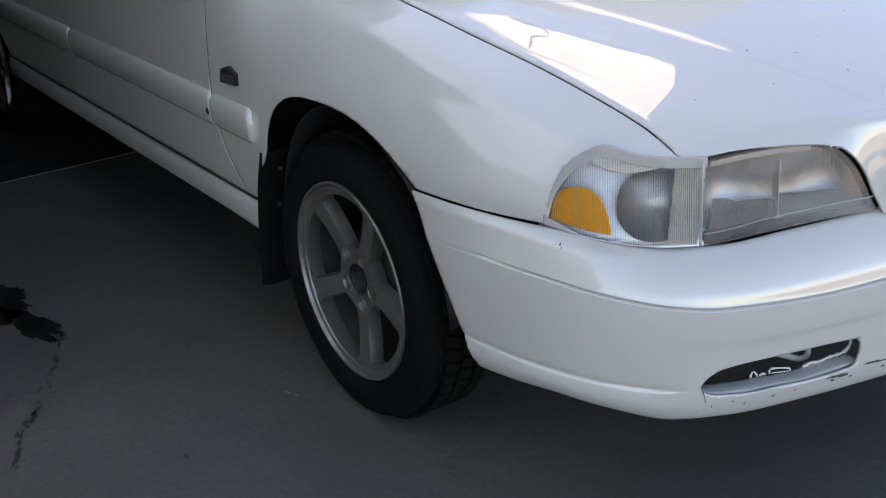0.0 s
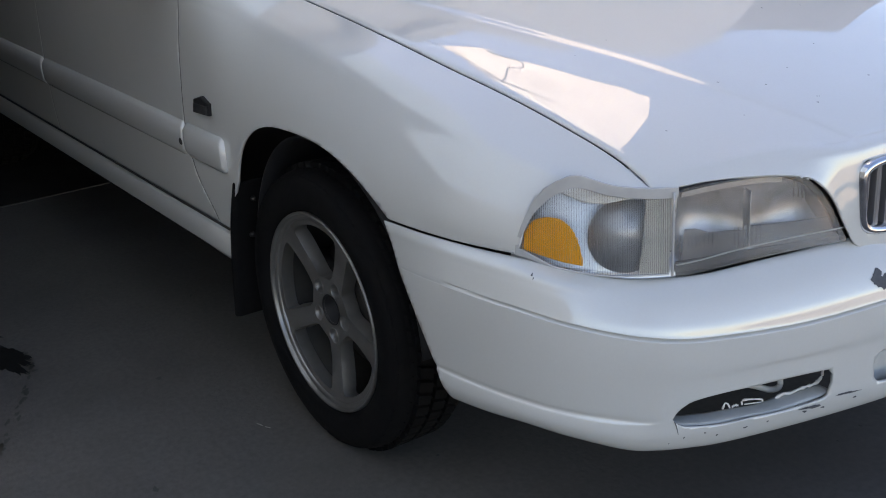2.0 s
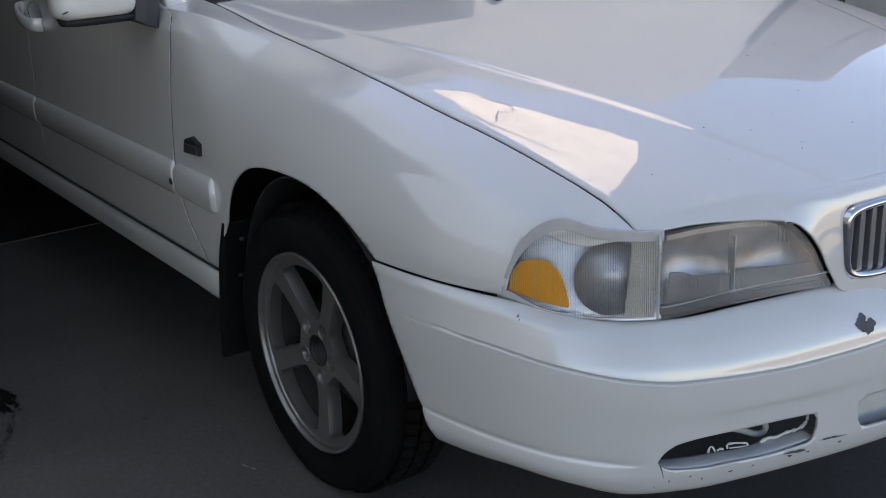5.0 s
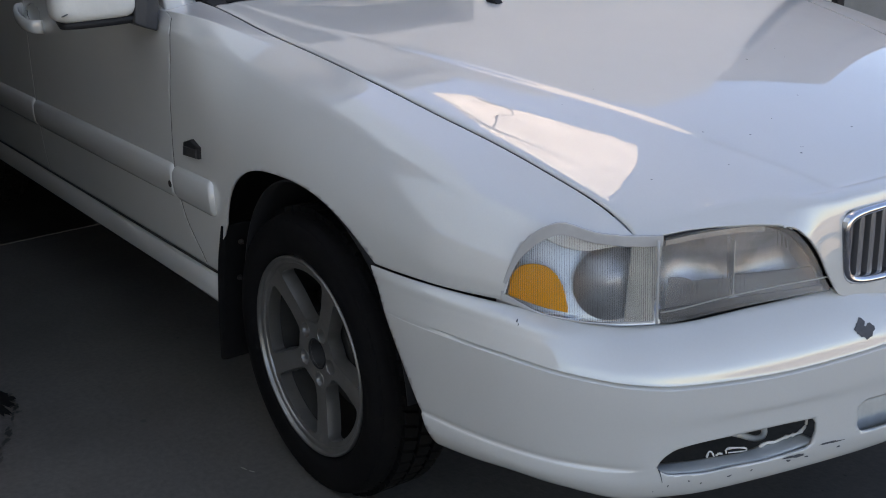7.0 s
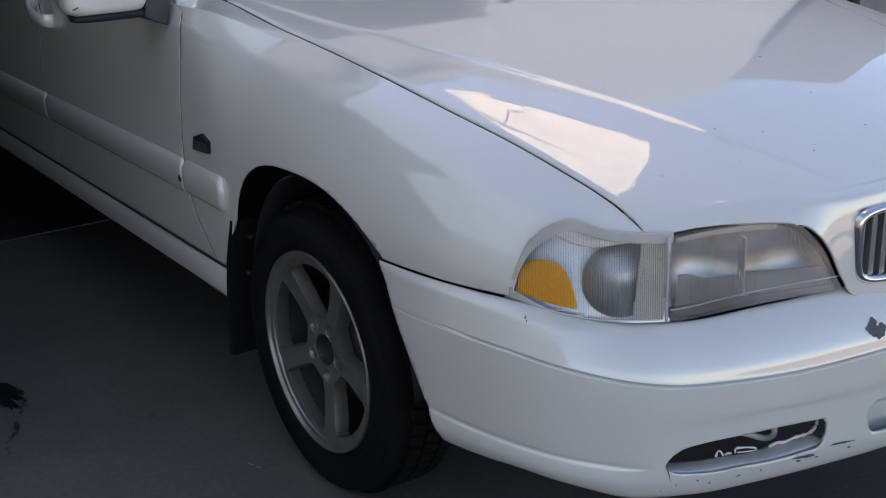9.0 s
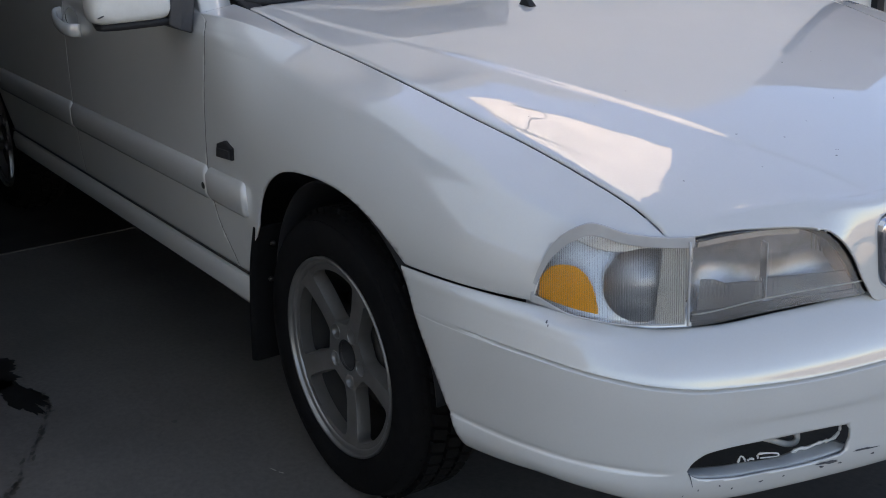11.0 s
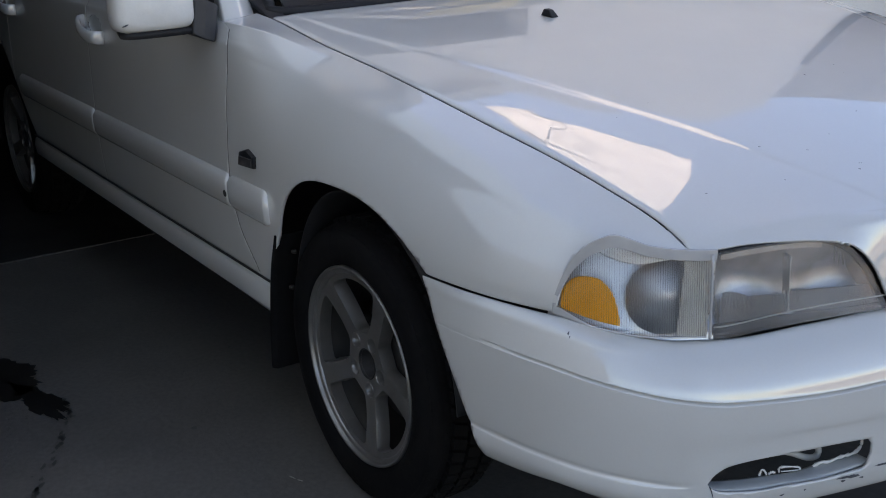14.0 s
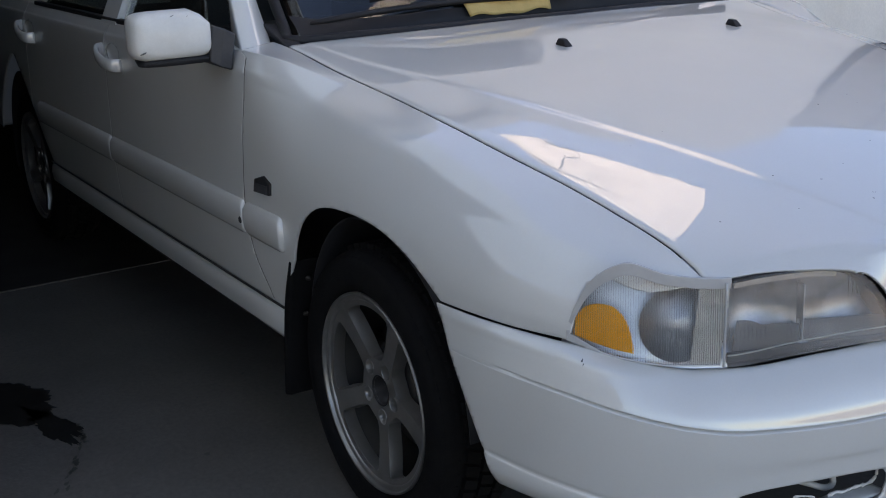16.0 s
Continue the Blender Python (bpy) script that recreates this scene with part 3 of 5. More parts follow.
def build_wheel(x, y, z, side):
    """side: -1 for the right of the car."""
    w = new("wheel")
    w.parent = car
    w.location = (x, y, z)
    tr, tw = 0.303, 0.098
    prof = [(0.200, 0.066), (0.2125, 0.076), (0.2145, 0.084), (0.220, 0.089), (0.232, 0.093), (0.255, 0.096), (0.280, 0.091), (0.290, 0.083), (0.2955, 0.068), (0.2965, 0.04)]
    prof = prof + [(r, -q) for r, q in prof[::-1]]
    part("tyre", lathe([(r, q * side) for r, q in prof], 96), RUBBER, w)
    bm = bmesh.new()
    for q0, q1 in ((0.058, 0.088), (0.020, 0.050), (-0.018, 0.012), (-0.052, -0.026), (-0.086, -0.060)):
        for k in range(60):
            a0, a1 = 6.28319 * (k + (0.35 if q0 < 0.03 else 0)) / 60, 6.28319 * (k + 0.74 + (0.35 if q0 < 0.03 else 0)) / 60
            lean = 0.035
            cs = []
            for r in (0.296, 0.3085):
                rr = r - (0.010 if abs(q1) > 0.08 or abs(q0) > 0.08 else 0)
                for a, q in ((a0, q0), (a1, q0), (a1 + lean, q1), (a0 + lean, q1)):
                    rq = rr - (0.012 if abs(q) > 0.08 and r > 0.3 else 0)
                    cs.append(bm.verts.new((rq * math.cos(a), q * side, rq * math.sin(a))))
            for f in ((4, 5, 6, 7), (0, 1, 5, 4), (1, 2, 6, 5), (2, 3, 7, 6), (3, 0, 4, 7)):
                bm.faces.new([cs[i] for i in f])
    bmesh.ops.recalc_face_normals(bm, faces=bm.faces)
    tagged(part("tread", bm, RUBBER, w, smooth=False), kind="stuff")
    rim = part("rim", lathe([(r, q * side) for r, q in [(0.198, 0.066), (0.2115, 0.074), (0.2130, 0.083), (0.2128, 0.0865), (0.2112, 0.0900), (0.2090, 0.0895), (0.2078, 0.0870), (0.2070, 0.0825), (0.2050, 0.0810), (0.2025, 0.0815), (0.1990, 0.0812), (0.1965, 0.0800), (0.1950, 0.076), (0.1940, 0.060), (0.1932, 0.046)]], 96), RIMLIP, w)
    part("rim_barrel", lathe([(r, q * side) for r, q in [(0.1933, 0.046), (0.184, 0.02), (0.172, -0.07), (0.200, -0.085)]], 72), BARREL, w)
    for k in range(5):
        part("spoke", spoke_sector(radians(133 - 72 * k) if side < 0 else radians(40 - 72 * k), side), ALLOY, w, thick=0.030, bevel=0.0016)
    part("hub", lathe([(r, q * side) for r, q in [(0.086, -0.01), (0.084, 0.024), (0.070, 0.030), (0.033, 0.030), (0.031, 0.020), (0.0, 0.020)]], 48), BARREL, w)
    part("centre_bore", lathe([(r, q * side) for r, q in [(0.0335, 0.0625), (0.0325, 0.064), (0.0308, 0.0625), (0.0300, 0.020), (0.0, 0.018)]], 32), BLACK, w, "dark open centre bore without its cap")
    for k in range(5):
        a = radians(133 - 72 * k) if side < 0 else radians(40 - 72 * k)
        c = (0.0565 * math.cos(a), 0, 0.0565 * math.sin(a))
        part("bolt_socket", lathe([(r, q * side) for r, q in [(0.0178, 0.045), (0.0178, 0.0640), (0.0172, 0.0652), (0.0164, 0.0644), (0.0160, 0.040)]], 24, c), ALLOY, w)
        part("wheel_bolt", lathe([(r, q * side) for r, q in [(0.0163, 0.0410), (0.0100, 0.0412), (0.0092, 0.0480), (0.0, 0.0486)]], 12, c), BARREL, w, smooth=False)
    part("brake_disc", lathe([(r, q * side) for r, q in [(0.14, -0.03), (0.14, -0.012), (0.08, -0.010), (0.07, 0.02), (0.0, 0.02)]], 48), DISC, w)
    cal = loft([[(rr * math.cos(t), yy * side, rr * math.sin(t)) for rr, yy in ((0.095, -0.05), (0.155, -0.05), (0.158, 0.012), (0.095, 0.014))] for t in np.linspace(radians(150), radians(220), 10)])
    part("brake_caliper", cal, DISC, w)
    return w


build_wheel(0.004, -0.757, 0.295, -1)
build_wheel(-2.74, -0.745, 0.295, -1)
build_wheel(0.004, 0.757, 0.295, 1)
build_wheel(-2.74, 0.745, 0.295, 1)
# ---- wheel housings, underbody, mudflap ----
def housing(cx, sgn):
    rings = []
    for q in (0.845, 0.80, 0.50):
        rings.append([(cx + 0.352 * math.cos(a) * (1.02 if math.cos(a) > 0 else 0.80), sgn * q, 0.318 + 0.352 * math.sin(a)) for a in np.linspace(radians(2), radians(192), 40)])
    rings.append([(cx, sgn * 0.49, 0.32)] * 40)
    bm = loft(rings, closed=False)
    bmesh.ops.remove_doubles(bm, verts=bm.verts, dist=0.001)
    return part("wheel_housing", bm, BLACK, car, thick=0.004)


for cx in (ARCH_C[0], -2.74):
    for sgn in (-1, 1):
        housing(cx, sgn)
part("underbody", box(-1.33, 0, 0.30, 1.95, 1.60, 0.14), DARK, car, smooth=False, bevel=0.03)
part("engine_bay_floor", box(0.50, 0, 0.40, 0.30, 1.0, 0.20), DARK, car, smooth=False, bevel=0.03)

part("wheel_liner", box(-2.92, 0, 0.52, 1.30, 1.24, 0.60), DARK, car, smooth=False, bevel=0.02)
flap = [spline_points([(-0.268 - 0.008 * k, y, 0.515), (-0.300 - 0.010 * k, y, 0.42), (-0.324 - 0.010 * k, y, 0.30), (-0.338 - 0.010 * k, y, 0.175)], 14) for k, y in ((0, -0.700), (0, -0.868), (1, -0.878), (2.2, -0.874), (2.2, -0.700))]
mudflap = part("mudflap", loft([[tuple(flap[j][i]) for j in range(5)] for i in range(14)]), RUBBER, car, "black rubber mudflap behind the front wheel", bevel=0.004)
for sx, sy, sz in ((-0.266, -0.838, 0.476), (-0.291, -0.838, 0.386)):
    part("screw", lathe([(0.0, -0.006), (0.004, -0.005), (0.006, -0.001), (0.006, 0.004)], 12, (sx + 0.006, sy - 0.004, sz)), DISC, mudflap)

# ---- flank: doors, sill, trim ----
def rear_arch(p):
    return ((abs(p[0] + 2.70) / (0.42 if p[0] > -2.70 else 0.52)) ** 1.2 + (max(p[2] - 0.33, 0) / 0.42) ** 1.2 - 1) * 0.36


def cup_hole(p, x):
    return (math.hypot((p[0] - x) / 0.066, (p[2] - 0.857) / 0.032) - 1) * 0.032


def door_keep(p):
    return min(cup_hole(p, -1.437), door_x(p[2]) - 0.0008 - p[0], p[0] + 1.5042)


def rear_door_keep(p):
    return min(cup_hole(p, -2.405), -1.5058 - p[0], p[0] + 2.46, rear_arch(p))


front_door = part("front_door", sheet(lambda u, v: side_point(u, v, True), np.linspace(-1.51, -0.36, 90), np.linspace(0, 1, 50), door_keep), PAINT, car, thick=0.006)
rear_door = part("rear_door", sheet(lambda u, v: side_point(u, v, True), np.linspace(-2.47, -1.50, 80), np.linspace(0, 1, 50), rear_door_keep), PAINT, car, thick=0.006)
part("rear_quarter", sheet(lambda u, v: side_point(u, v, True), np.linspace(-3.60, -2.27, 100), np.linspace(0, 1, 50), lambda p: min(rear_arch(p), -2.464 - p[0])), PAINT, car, thick=0.006)
part("door_jamb", box(-1.51, -0.812, 0.66, 1.74, 0.03, 0.52), DARK, car, smooth=False)

# Dark bar that draws the shaded gap between doors and sill.
part("sill_gap_line", tube([(x, plan_y(x) + 0.0085, 0.3880) for x in np.linspace(-2.33, -0.345, 40)], 0.0032, 8), DARK, car)
gap_line = []
for v in np.linspace(0.02, 0.92, 60):
    z = side_point(-0.49, v, True)[2]
    x, y, z = side_point(door_x(z), v, True)
    gap_line.append((x, y + 0.0021, z))
part("door_gap", tube(gap_line, 0.0025, 8), DARK, car)
sill_sec = [(-0.853, 0.386), (-0.868, 0.376), (-0.873, 0.352), (-0.868, 0.318), (-0.852, 0.298), (-0.80, 0.292), (-0.79, 0.386)]
part("sill", loft([[(x, y, z) for y, z in sill_sec] for x in np.linspace(-2.33, -0.330, 12)]), PAINT, car, bevel=0.002)

trim_sec = [(-0.868, 0.610), (-0.880, 0.608), (-0.8875, 0.597), (-0.8885, 0.570), (-0.8865, 0.540), (-0.880, 0.529), (-0.868, 0.527)]


def trim_strip(name, x0, x1, parent):
    rings = []
    for x, k in ((x0, 0.80), (x0 + 0.006, 0.95), (x0 + 0.014, 1.0), (x1 - 0.014, 1.0), (x1 - 0.006, 0.95), (x1, 0.80)):
        rings.append([(x, y, 0.5685 + (z - 0.5685) * k) for y, z in trim_sec])
    return part(name, loft(rings), PAINT, parent)


trim_strip("fender_moulding", -0.496, -0.300, car)
tr = trim_strip("door_moulding", -1.50, -0.503, front_door)
trim_strip("door_moulding", -2.36, -1.509, rear_door)
part("clip_hole", lathe([(0.0, -0.0003), (0.007, -0.0003), (0.0085, 0.001), (0.0085, 0.004)], 16, (-0.512, -0.8895, 0.562)), DARK, front_door, "dark missing-clip hole in the door moulding")

# side badge lamp on the fender
badge_line = [(-0.427, 0.645), (-0.347, 0.650), (-0.343, 0.677), (-0.379, 0.689), (-0.418, 0.677)]
bm = loft([[(-0.385 + (x + 0.385) * k, y, 0.665 + (z - 0.665) * k) for x, z in badge_line] for y, k in ((-0.868, 0.97), (-0.882, 1.0), (-0.885, 0.93))])
badge = part("side_badge", bm, BLACK, car, "small dark fender badge with a faded grey face", smooth=False)
part("badge_face", loft([[(-0.422, -0.8845, 0.647), (-0.351, -0.8845, 0.652), (-0.349, -0.8845, 0.672), (-0.416, -0.8845, 0.669)], [(-0.421, -0.8870, 0.648), (-0.352, -0.8870, 0.653), (-0.350, -0.8870, 0.671), (-0.415, -0.8870, 0.668)]]), GREYPLASTIC, badge, smooth=False)

# door handles
def door_handle(x, parent):
    z = 0.845
    pts = spline_points([(x - 0.075, -0.872, z + 0.022), (x - 0.06, -0.893, z + 0.020), (x - 0.01, -0.905, z + 0.006), (x + 0.05, -0.905, z - 0.006), (x + 0.085, -0.895, z - 0.010), (x + 0.095, -0.872, z - 0.012)], 26)
    part("handle", loft([[(p[0], p[1] + 0.009 * math.cos(a), p[2] + 0.019 * math.sin(a)) for a in np.linspace(0, 6.283, 13)[:-1]] for p in pts]), PAINT, parent)
    dish = bmesh.new()
    bmesh.ops.create_uvsphere(dish, u_segments=28, v_segments=14, radius=1, matrix=Matrix.Translation((x + 0.012, -0.862, z + 0.012)) @ Matrix.Diagonal((0.072, 0.020, 0.038, 1)))
    bmesh.ops.delete(dish, geom=[f for f in dish.faces if f.calc_center_median().y < -0.8635], context="FACES")
    bmesh.ops.reverse_faces(dish, faces=dish.faces)
    part("handle_cup", dish, PAINT, parent)


door_handle(-1.447, front_door)
door_handle(-2.425, rear_door)

# ---- glasshouse ----
def quad_sheet(name, a, b, c, d, mat, parent, bulge=(0, 0, 0), n=16, thick=0.004, label=""):
    a, b, c, d = (Vector(q) for q in (a, b, c, d))
    def s(u, v):
        p = a.lerp(b, u).lerp(d.lerp(c, u), v) + Vector(bulge) * (4 * u * (1 - u)) * (4 * v * (1 - v)) ** 0.5
        return tuple(p)
    return part(name, sheet(s, np.linspace(0, 1, n), np.linspace(0, 1, n)), mat, parent, label, thick=thick)


ROOF_Z = 1.385
screen = quad_sheet("windscreen", (-0.545, -0.70, 0.945), (-0.545, 0.70, 0.945), (-1.22, 0.56, ROOF_Z - 0.02), (-1.22, -0.56, ROOF_Z - 0.02), WINDOW, car, bulge=(0.12, 0, 0.05), n=30)
part("screen_seal", tube(spline_points([(-1.22, -0.565, ROOF_Z - 0.02), (-0.90, -0.635, 1.165), (-0.62, -0.695, 0.985), (-0.555, -0.70, 0.955), (-0.50, -0.55, 0.957), (-0.45, -0.30, 0.962), (-0.43, 0.0, 0.963), (-0.45, 0.30, 0.962), (-0.50, 0.55, 0.957), (-0.555, 0.70, 0.955), (-0.62, 0.695, 0.985), (-0.90, 0.635, 1.165), (-1.22, 0.565, ROOF_Z - 0.02)], 90), 0.013), BLACK, car)
for sgn in (-1, 1):
    rows = [[(-0.50, sgn * 0.842, 0.860), (-0.49, sgn * 0.800, 0.870), (-0.58, sgn * 0.735, 0.900), (-0.66, sgn * 0.810, 0.880)],
            [(-0.548, sgn * 0.836, 0.925), (-0.535, sgn * 0.792, 0.935), (-0.61, sgn * 0.735, 0.958), (-0.69, sgn * 0.800, 0.940)],
            [(-0.70, sgn * 0.792, 1.045), (-0.685, sgn * 0.752, 1.045), (-0.75, sgn * 0.705, 1.05), (-0.80, sgn * 0.760, 1.03)],
            [(-0.88, sgn * 0.735, 1.150), (-0.86, sgn * 0.700, 1.155), (-0.90, sgn * 0.655, 1.17), (-0.97, sgn * 0.690, 1.14)],
            [(-1.20, sgn * 0.635, 1.335), (-1.18, sgn * 0.605, 1.345), (-1.21, sgn * 0.570, 1.365), (-1.28, sgn * 0.590, 1.34)]]
    part("front_pillar", loft(rows), PAINT, car, bevel=0.006)
    part("cowl_corner", loft([[(-0.60, sgn * 0.705, 0.952), (-0.50, sgn * 0.700, 0.944), (-0.50, sgn * 0.74, 0.942), (-0.62, sgn * 0.735, 0.965)], [(-0.64, sgn * 0.69, 0.985), (-0.56, sgn * 0.690, 0.960), (-0.56, sgn * 0.735, 0.960), (-0.66, sgn * 0.735, 0.992)]]), BLACK, car, smooth=False, bevel=0.004)
part("cowl_side", sheet(lambda u, v: (lambda p: (p[0], p[1] + 0.005, p[2] - 0.004))(side_point(u, v)), np.linspace(-0.68, -0.42, 20), np.linspace(0.62, 1.0, 20)), PAINT, car, thick=0.003)
roof = sheet(lambda u, v: (-1.21 - 2.0 * u, (v - 0.5) * 1.16, ROOF_Z - 0.02 + 0.03 * (1 - (2 * v - 1) ** 2) - 0.04 * u * u), np.linspace(0, 1, 20), np.linspace(0, 1, 20), flip=True)
part("roof", roof, PAINT, car, thick=0.02)
part("cowl", box(-0.52, 0, 0.900, 0.20, 1.42, 0.03), BLACK, car, smooth=False, bevel=0.008)
part("dashboard", box(-0.86, 0, 0.90, 0.52, 1.36, 0.10), INTERIOR, car, smooth=False, bevel=0.03)
for sy in (-0.37, 0.37):
    part("seat", box(-1.55, sy, 0.72, 0.20, 0.50, 0.70), INTERIOR, car, smooth=False, bevel=0.06)
for sgn in (-1, 1):
    quad_sheet("door_glass", (-1.46, sgn * 0.826, 0.945), (-0.78, sgn * 0.826, 0.945), (-1.16, sgn * 0.66, 1.32), (-1.46, sgn * 0.64, 1.35), WINDOW, front_door if sgn < 0 else car)
    quad_sheet("door_glass", (-2.30, sgn * 0.826, 0.945), (-1.56, sgn * 0.826, 0.945), (-1.56, sgn * 0.64, 1.35), (-2.25, sgn * 0.63, 1.35), WINDOW, rear_door if sgn < 0 else car)
    part("door_pillar", loft([[(-1.58, sgn * 0.850, 0.94), (-1.44, sgn * 0.850, 0.94), (-1.44, sgn * 0.81, 0.94), (-1.58, sgn * 0.81, 0.94)], [(-1.57, sgn * 0.66, 1.36), (-1.45, sgn * 0.66, 1.36), (-1.45, sgn * 0.62, 1.36), (-1.57, sgn * 0.62, 1.36)]]), PAINT, front_door if sgn < 0 else car, smooth=False)
    part("window_seal", box(-1.52, sgn * 0.836, 0.950, 1.72, 0.020, 0.014), BLACK, car, smooth=False, bevel=0.003)
left_side = sheet(lambda u, v: (lambda p: (p[0], -p[1], p[2]))(side_point(u, v, u < -0.5)), np.linspace(-3.6, 0.735, 160), np.linspace(0, 1, 40), lambda p: min(arch_out(p), rear_arch(p), (p[2] - lamp_top(p[0])) if p[0] > 0.56 else 1, (p[2] - seam_z(p[0]) - 0.003) if p[0] > 0.2 else 1), flip=True)
part("left_flank", left_side, PAINT, car, thick=0.005)
part("tail", box(-3.58, 0, 0.75, 0.06, 1.62, 0.85), PAINT, car, smooth=False, bevel=0.03)
part("tail_roof", box(-3.40, 0, 1.20, 0.10, 1.20, 0.34), PAINT, car, smooth=False, bevel=0.03)

# ---- mirror ----
mir = new("door_mirror")
mir.parent = car
def shell_loft(sections, n=20, cut=False):
    """Rounded boxes: rows of (x, y0, y1, z0, z1, power)."""
    rings = []
    for x, y0, y1, z0, z1, pw in sections:
        ring = []
        for k in range(n * 2):
            a = math.pi * k / n
            c, s = math.cos(a), math.sin(a)
            ring.append((x, (y0 + y1) / 2 + (y1 - y0) / 2 * math.copysign(abs(c) ** pw, c), (z0 + z1) / 2 + (z1 - z0) / 2 * math.copysign(abs(s) ** pw, s)))
        if cut:
            ring = [(x, y, min(z, 1.046 - max(0.0, y + 0.945) * 0.95)) for x, y, z in ring]
        rings.append(ring)
    return loft(rings)


part("mirror_shell", shell_loft([(-0.524, -1.066, -0.922, 0.958, 1.026, 0.45), (-0.532, -1.082, -0.912, 0.947, 1.040, 0.40), (-0.548, -1.088, -0.905, 0.941, 1.046, 0.38), (-0.59, -1.084, -0.900, 0.939, 1.046, 0.36), (-0.63, -1.074, -0.900, 0.940, 1.042, 0.36)], cut=True), WEATHERED, mir, "white painted mirror shell with scuffs")
part("mirror_glass", box(-0.632, -0.99, 0.990, 0.004, 0.15, 0.085), CHROME, mir, smooth=False)
part("mirror_underside", shell_loft([(-0.540, -1.066, -0.905, 0.928, 0.944, 0.5), (-0.56, -1.075, -0.895, 0.926, 0.946, 0.5), (-0.625, -1.060, -0.895, 0.930, 0.946, 0.5)]), BLACK, mir, "black plastic mirror underside")
base = loft([[(-0.535, -0.918, 0.928), (-0.535, -0.906, 1.010), (-0.64, -0.906, 1.010), (-0.64, -0.918, 0.928)],
             [(-0.530, -0.895, 0.915), (-0.530, -0.880, 1.000), (-0.66, -0.875, 1.000), (-0.66, -0.890, 0.915)],
             [(-0.530, -0.868, 0.905), (-0.535, -0.852, 0.985), (-0.68, -0.835, 0.985), (-0.68, -0.860, 0.905)]])
part("mirror_foot", base, GREYPLASTIC, mir, "weathered grey plastic mirror foot", smooth=False, bevel=0.004)
for dy, dz, ln in ((-1.070, 0.962, 0.016), (-1.0, 1.036, 0.020), (-0.965, 1.034, 0.010)):
    b = bmesh.new()
    bmesh.ops.create_uvsphere(b, u_segments=12, v_segments=6, radius=1, matrix=Matrix.Translation((-0.5435 + (0.014 if dz < 1.02 else 0.006), dy, dz)) @ Matrix.Rotation(0.4, 4, "X") @ Matrix.Diagonal((0.010, ln / 2, 0.0012, 1)))
    part("scuff", b, CHIPGREY, mir)

# ---- lamps ----
def lamp_xy(s, z, inward=0.0):
    p = along(INNER, s)
    t = along(INNER, min(s + 0.02, 9)) - along(INNER, max(s - 0.02, 0))
    n = np.array((t[1], -t[0]))
    n = n / np.linalg.norm(n)
    if n @ np.array((0.7, -0.7)) < 0:
        n = -n
    q = p - n * (inward + max(z - 0.56, 0) * 0.07)
    return q


def lens_sheet(s0, s1, z0, z1, keep, inward, nu, nv, rib=0.0, pitch=0.0, flip=False):
    def surf(u, z):
        w = rib * math.sin(u * pitch) if rib else 0.0
        q = lamp_xy(u, z, inward + w)
        return (q[0], q[1], z)
    return sheet(surf, np.linspace(s0, s1, nu), np.linspace(z0, z1, nv), keep)


def corner_keep(m):
    def keep(p):
        x, y, z = p
        return min(lamp_top(x) - m - z, z - seam_z(x) - m * 0.8, 0.7515 - m * 0.3 - x)
    return keep


def corner_rim(p):
    return min(lamp_top(p[0]) - p[2], p[2] - seam_z(p[0]))


def lean_sheet(s0, s1, z0, z1, keep, deep, lean, nu, nv):
    return sheet(lambda u, z: (*lamp_xy(u, z, deep + lean * (z - z0)), z), np.linspace(s0, s1, nu), np.linspace(z0, z1, nv), keep)


corner = part("corner_lamp", lens_sheet(1.95, 5.0, 0.53, 0.72, lambda p: corner_keep(0.002)((p[0] + 0.049, p[1], p[2])), 0.075, 70, 40), REFLECTOR, car, "corner lamp with clear ribbed lens and amber reflector", thick=0.003)
part("reflector", lean_sheet(1.95, 5.0, 0.53, 0.72, lambda p: min(0.704 - p[2], corner_keep(-0.030)((p[0] + (0.010 + 0.28 * (p[2] - 0.53)) * 0.65, p[1], p[2]))), 0.010, 0.28, 90, 60), REFLECTOR, corner)
cs, cz, rr = 4.02, 0.610, 0.060
q = lamp_xy(cs, cz, 0.016)
n = Vector((0.80, -0.60, 0.10)).normalized()
up = Vector((0, 0, 1))
sd = n.cross(up).normalized()
up = sd.cross(n)
rings = []
for k in range(12):
    r, d = rr * math.cos(k / 11 * 1.48), 0.006 - 0.040 * math.sin(k / 11 * 1.48)
    rings.append([Vector((q[0], q[1], cz)) + n * d + (sd * math.cos(a) + up * math.sin(a)) * r for a in np.linspace(0, 6.28319, 37)[:-1]])
part("bulb_bowl", loft(rings), BOWL, corner, "grey round bulb bowl")


amber_top = smooth_curve([0.590, 0.600, 0.608, 0.622, 0.634, 0.648, 0.656, 0.661, 0.666], [0.610, 0.632, 0.641, 0.645, 0.643, 0.630, 0.612, 0.592, 0.560])


def amber_keep(p):
    x, y, z = p
    return min(amber_top(x) - z, z - seam_z(x) - 0.010, 0.664 - x, x - 0.593)


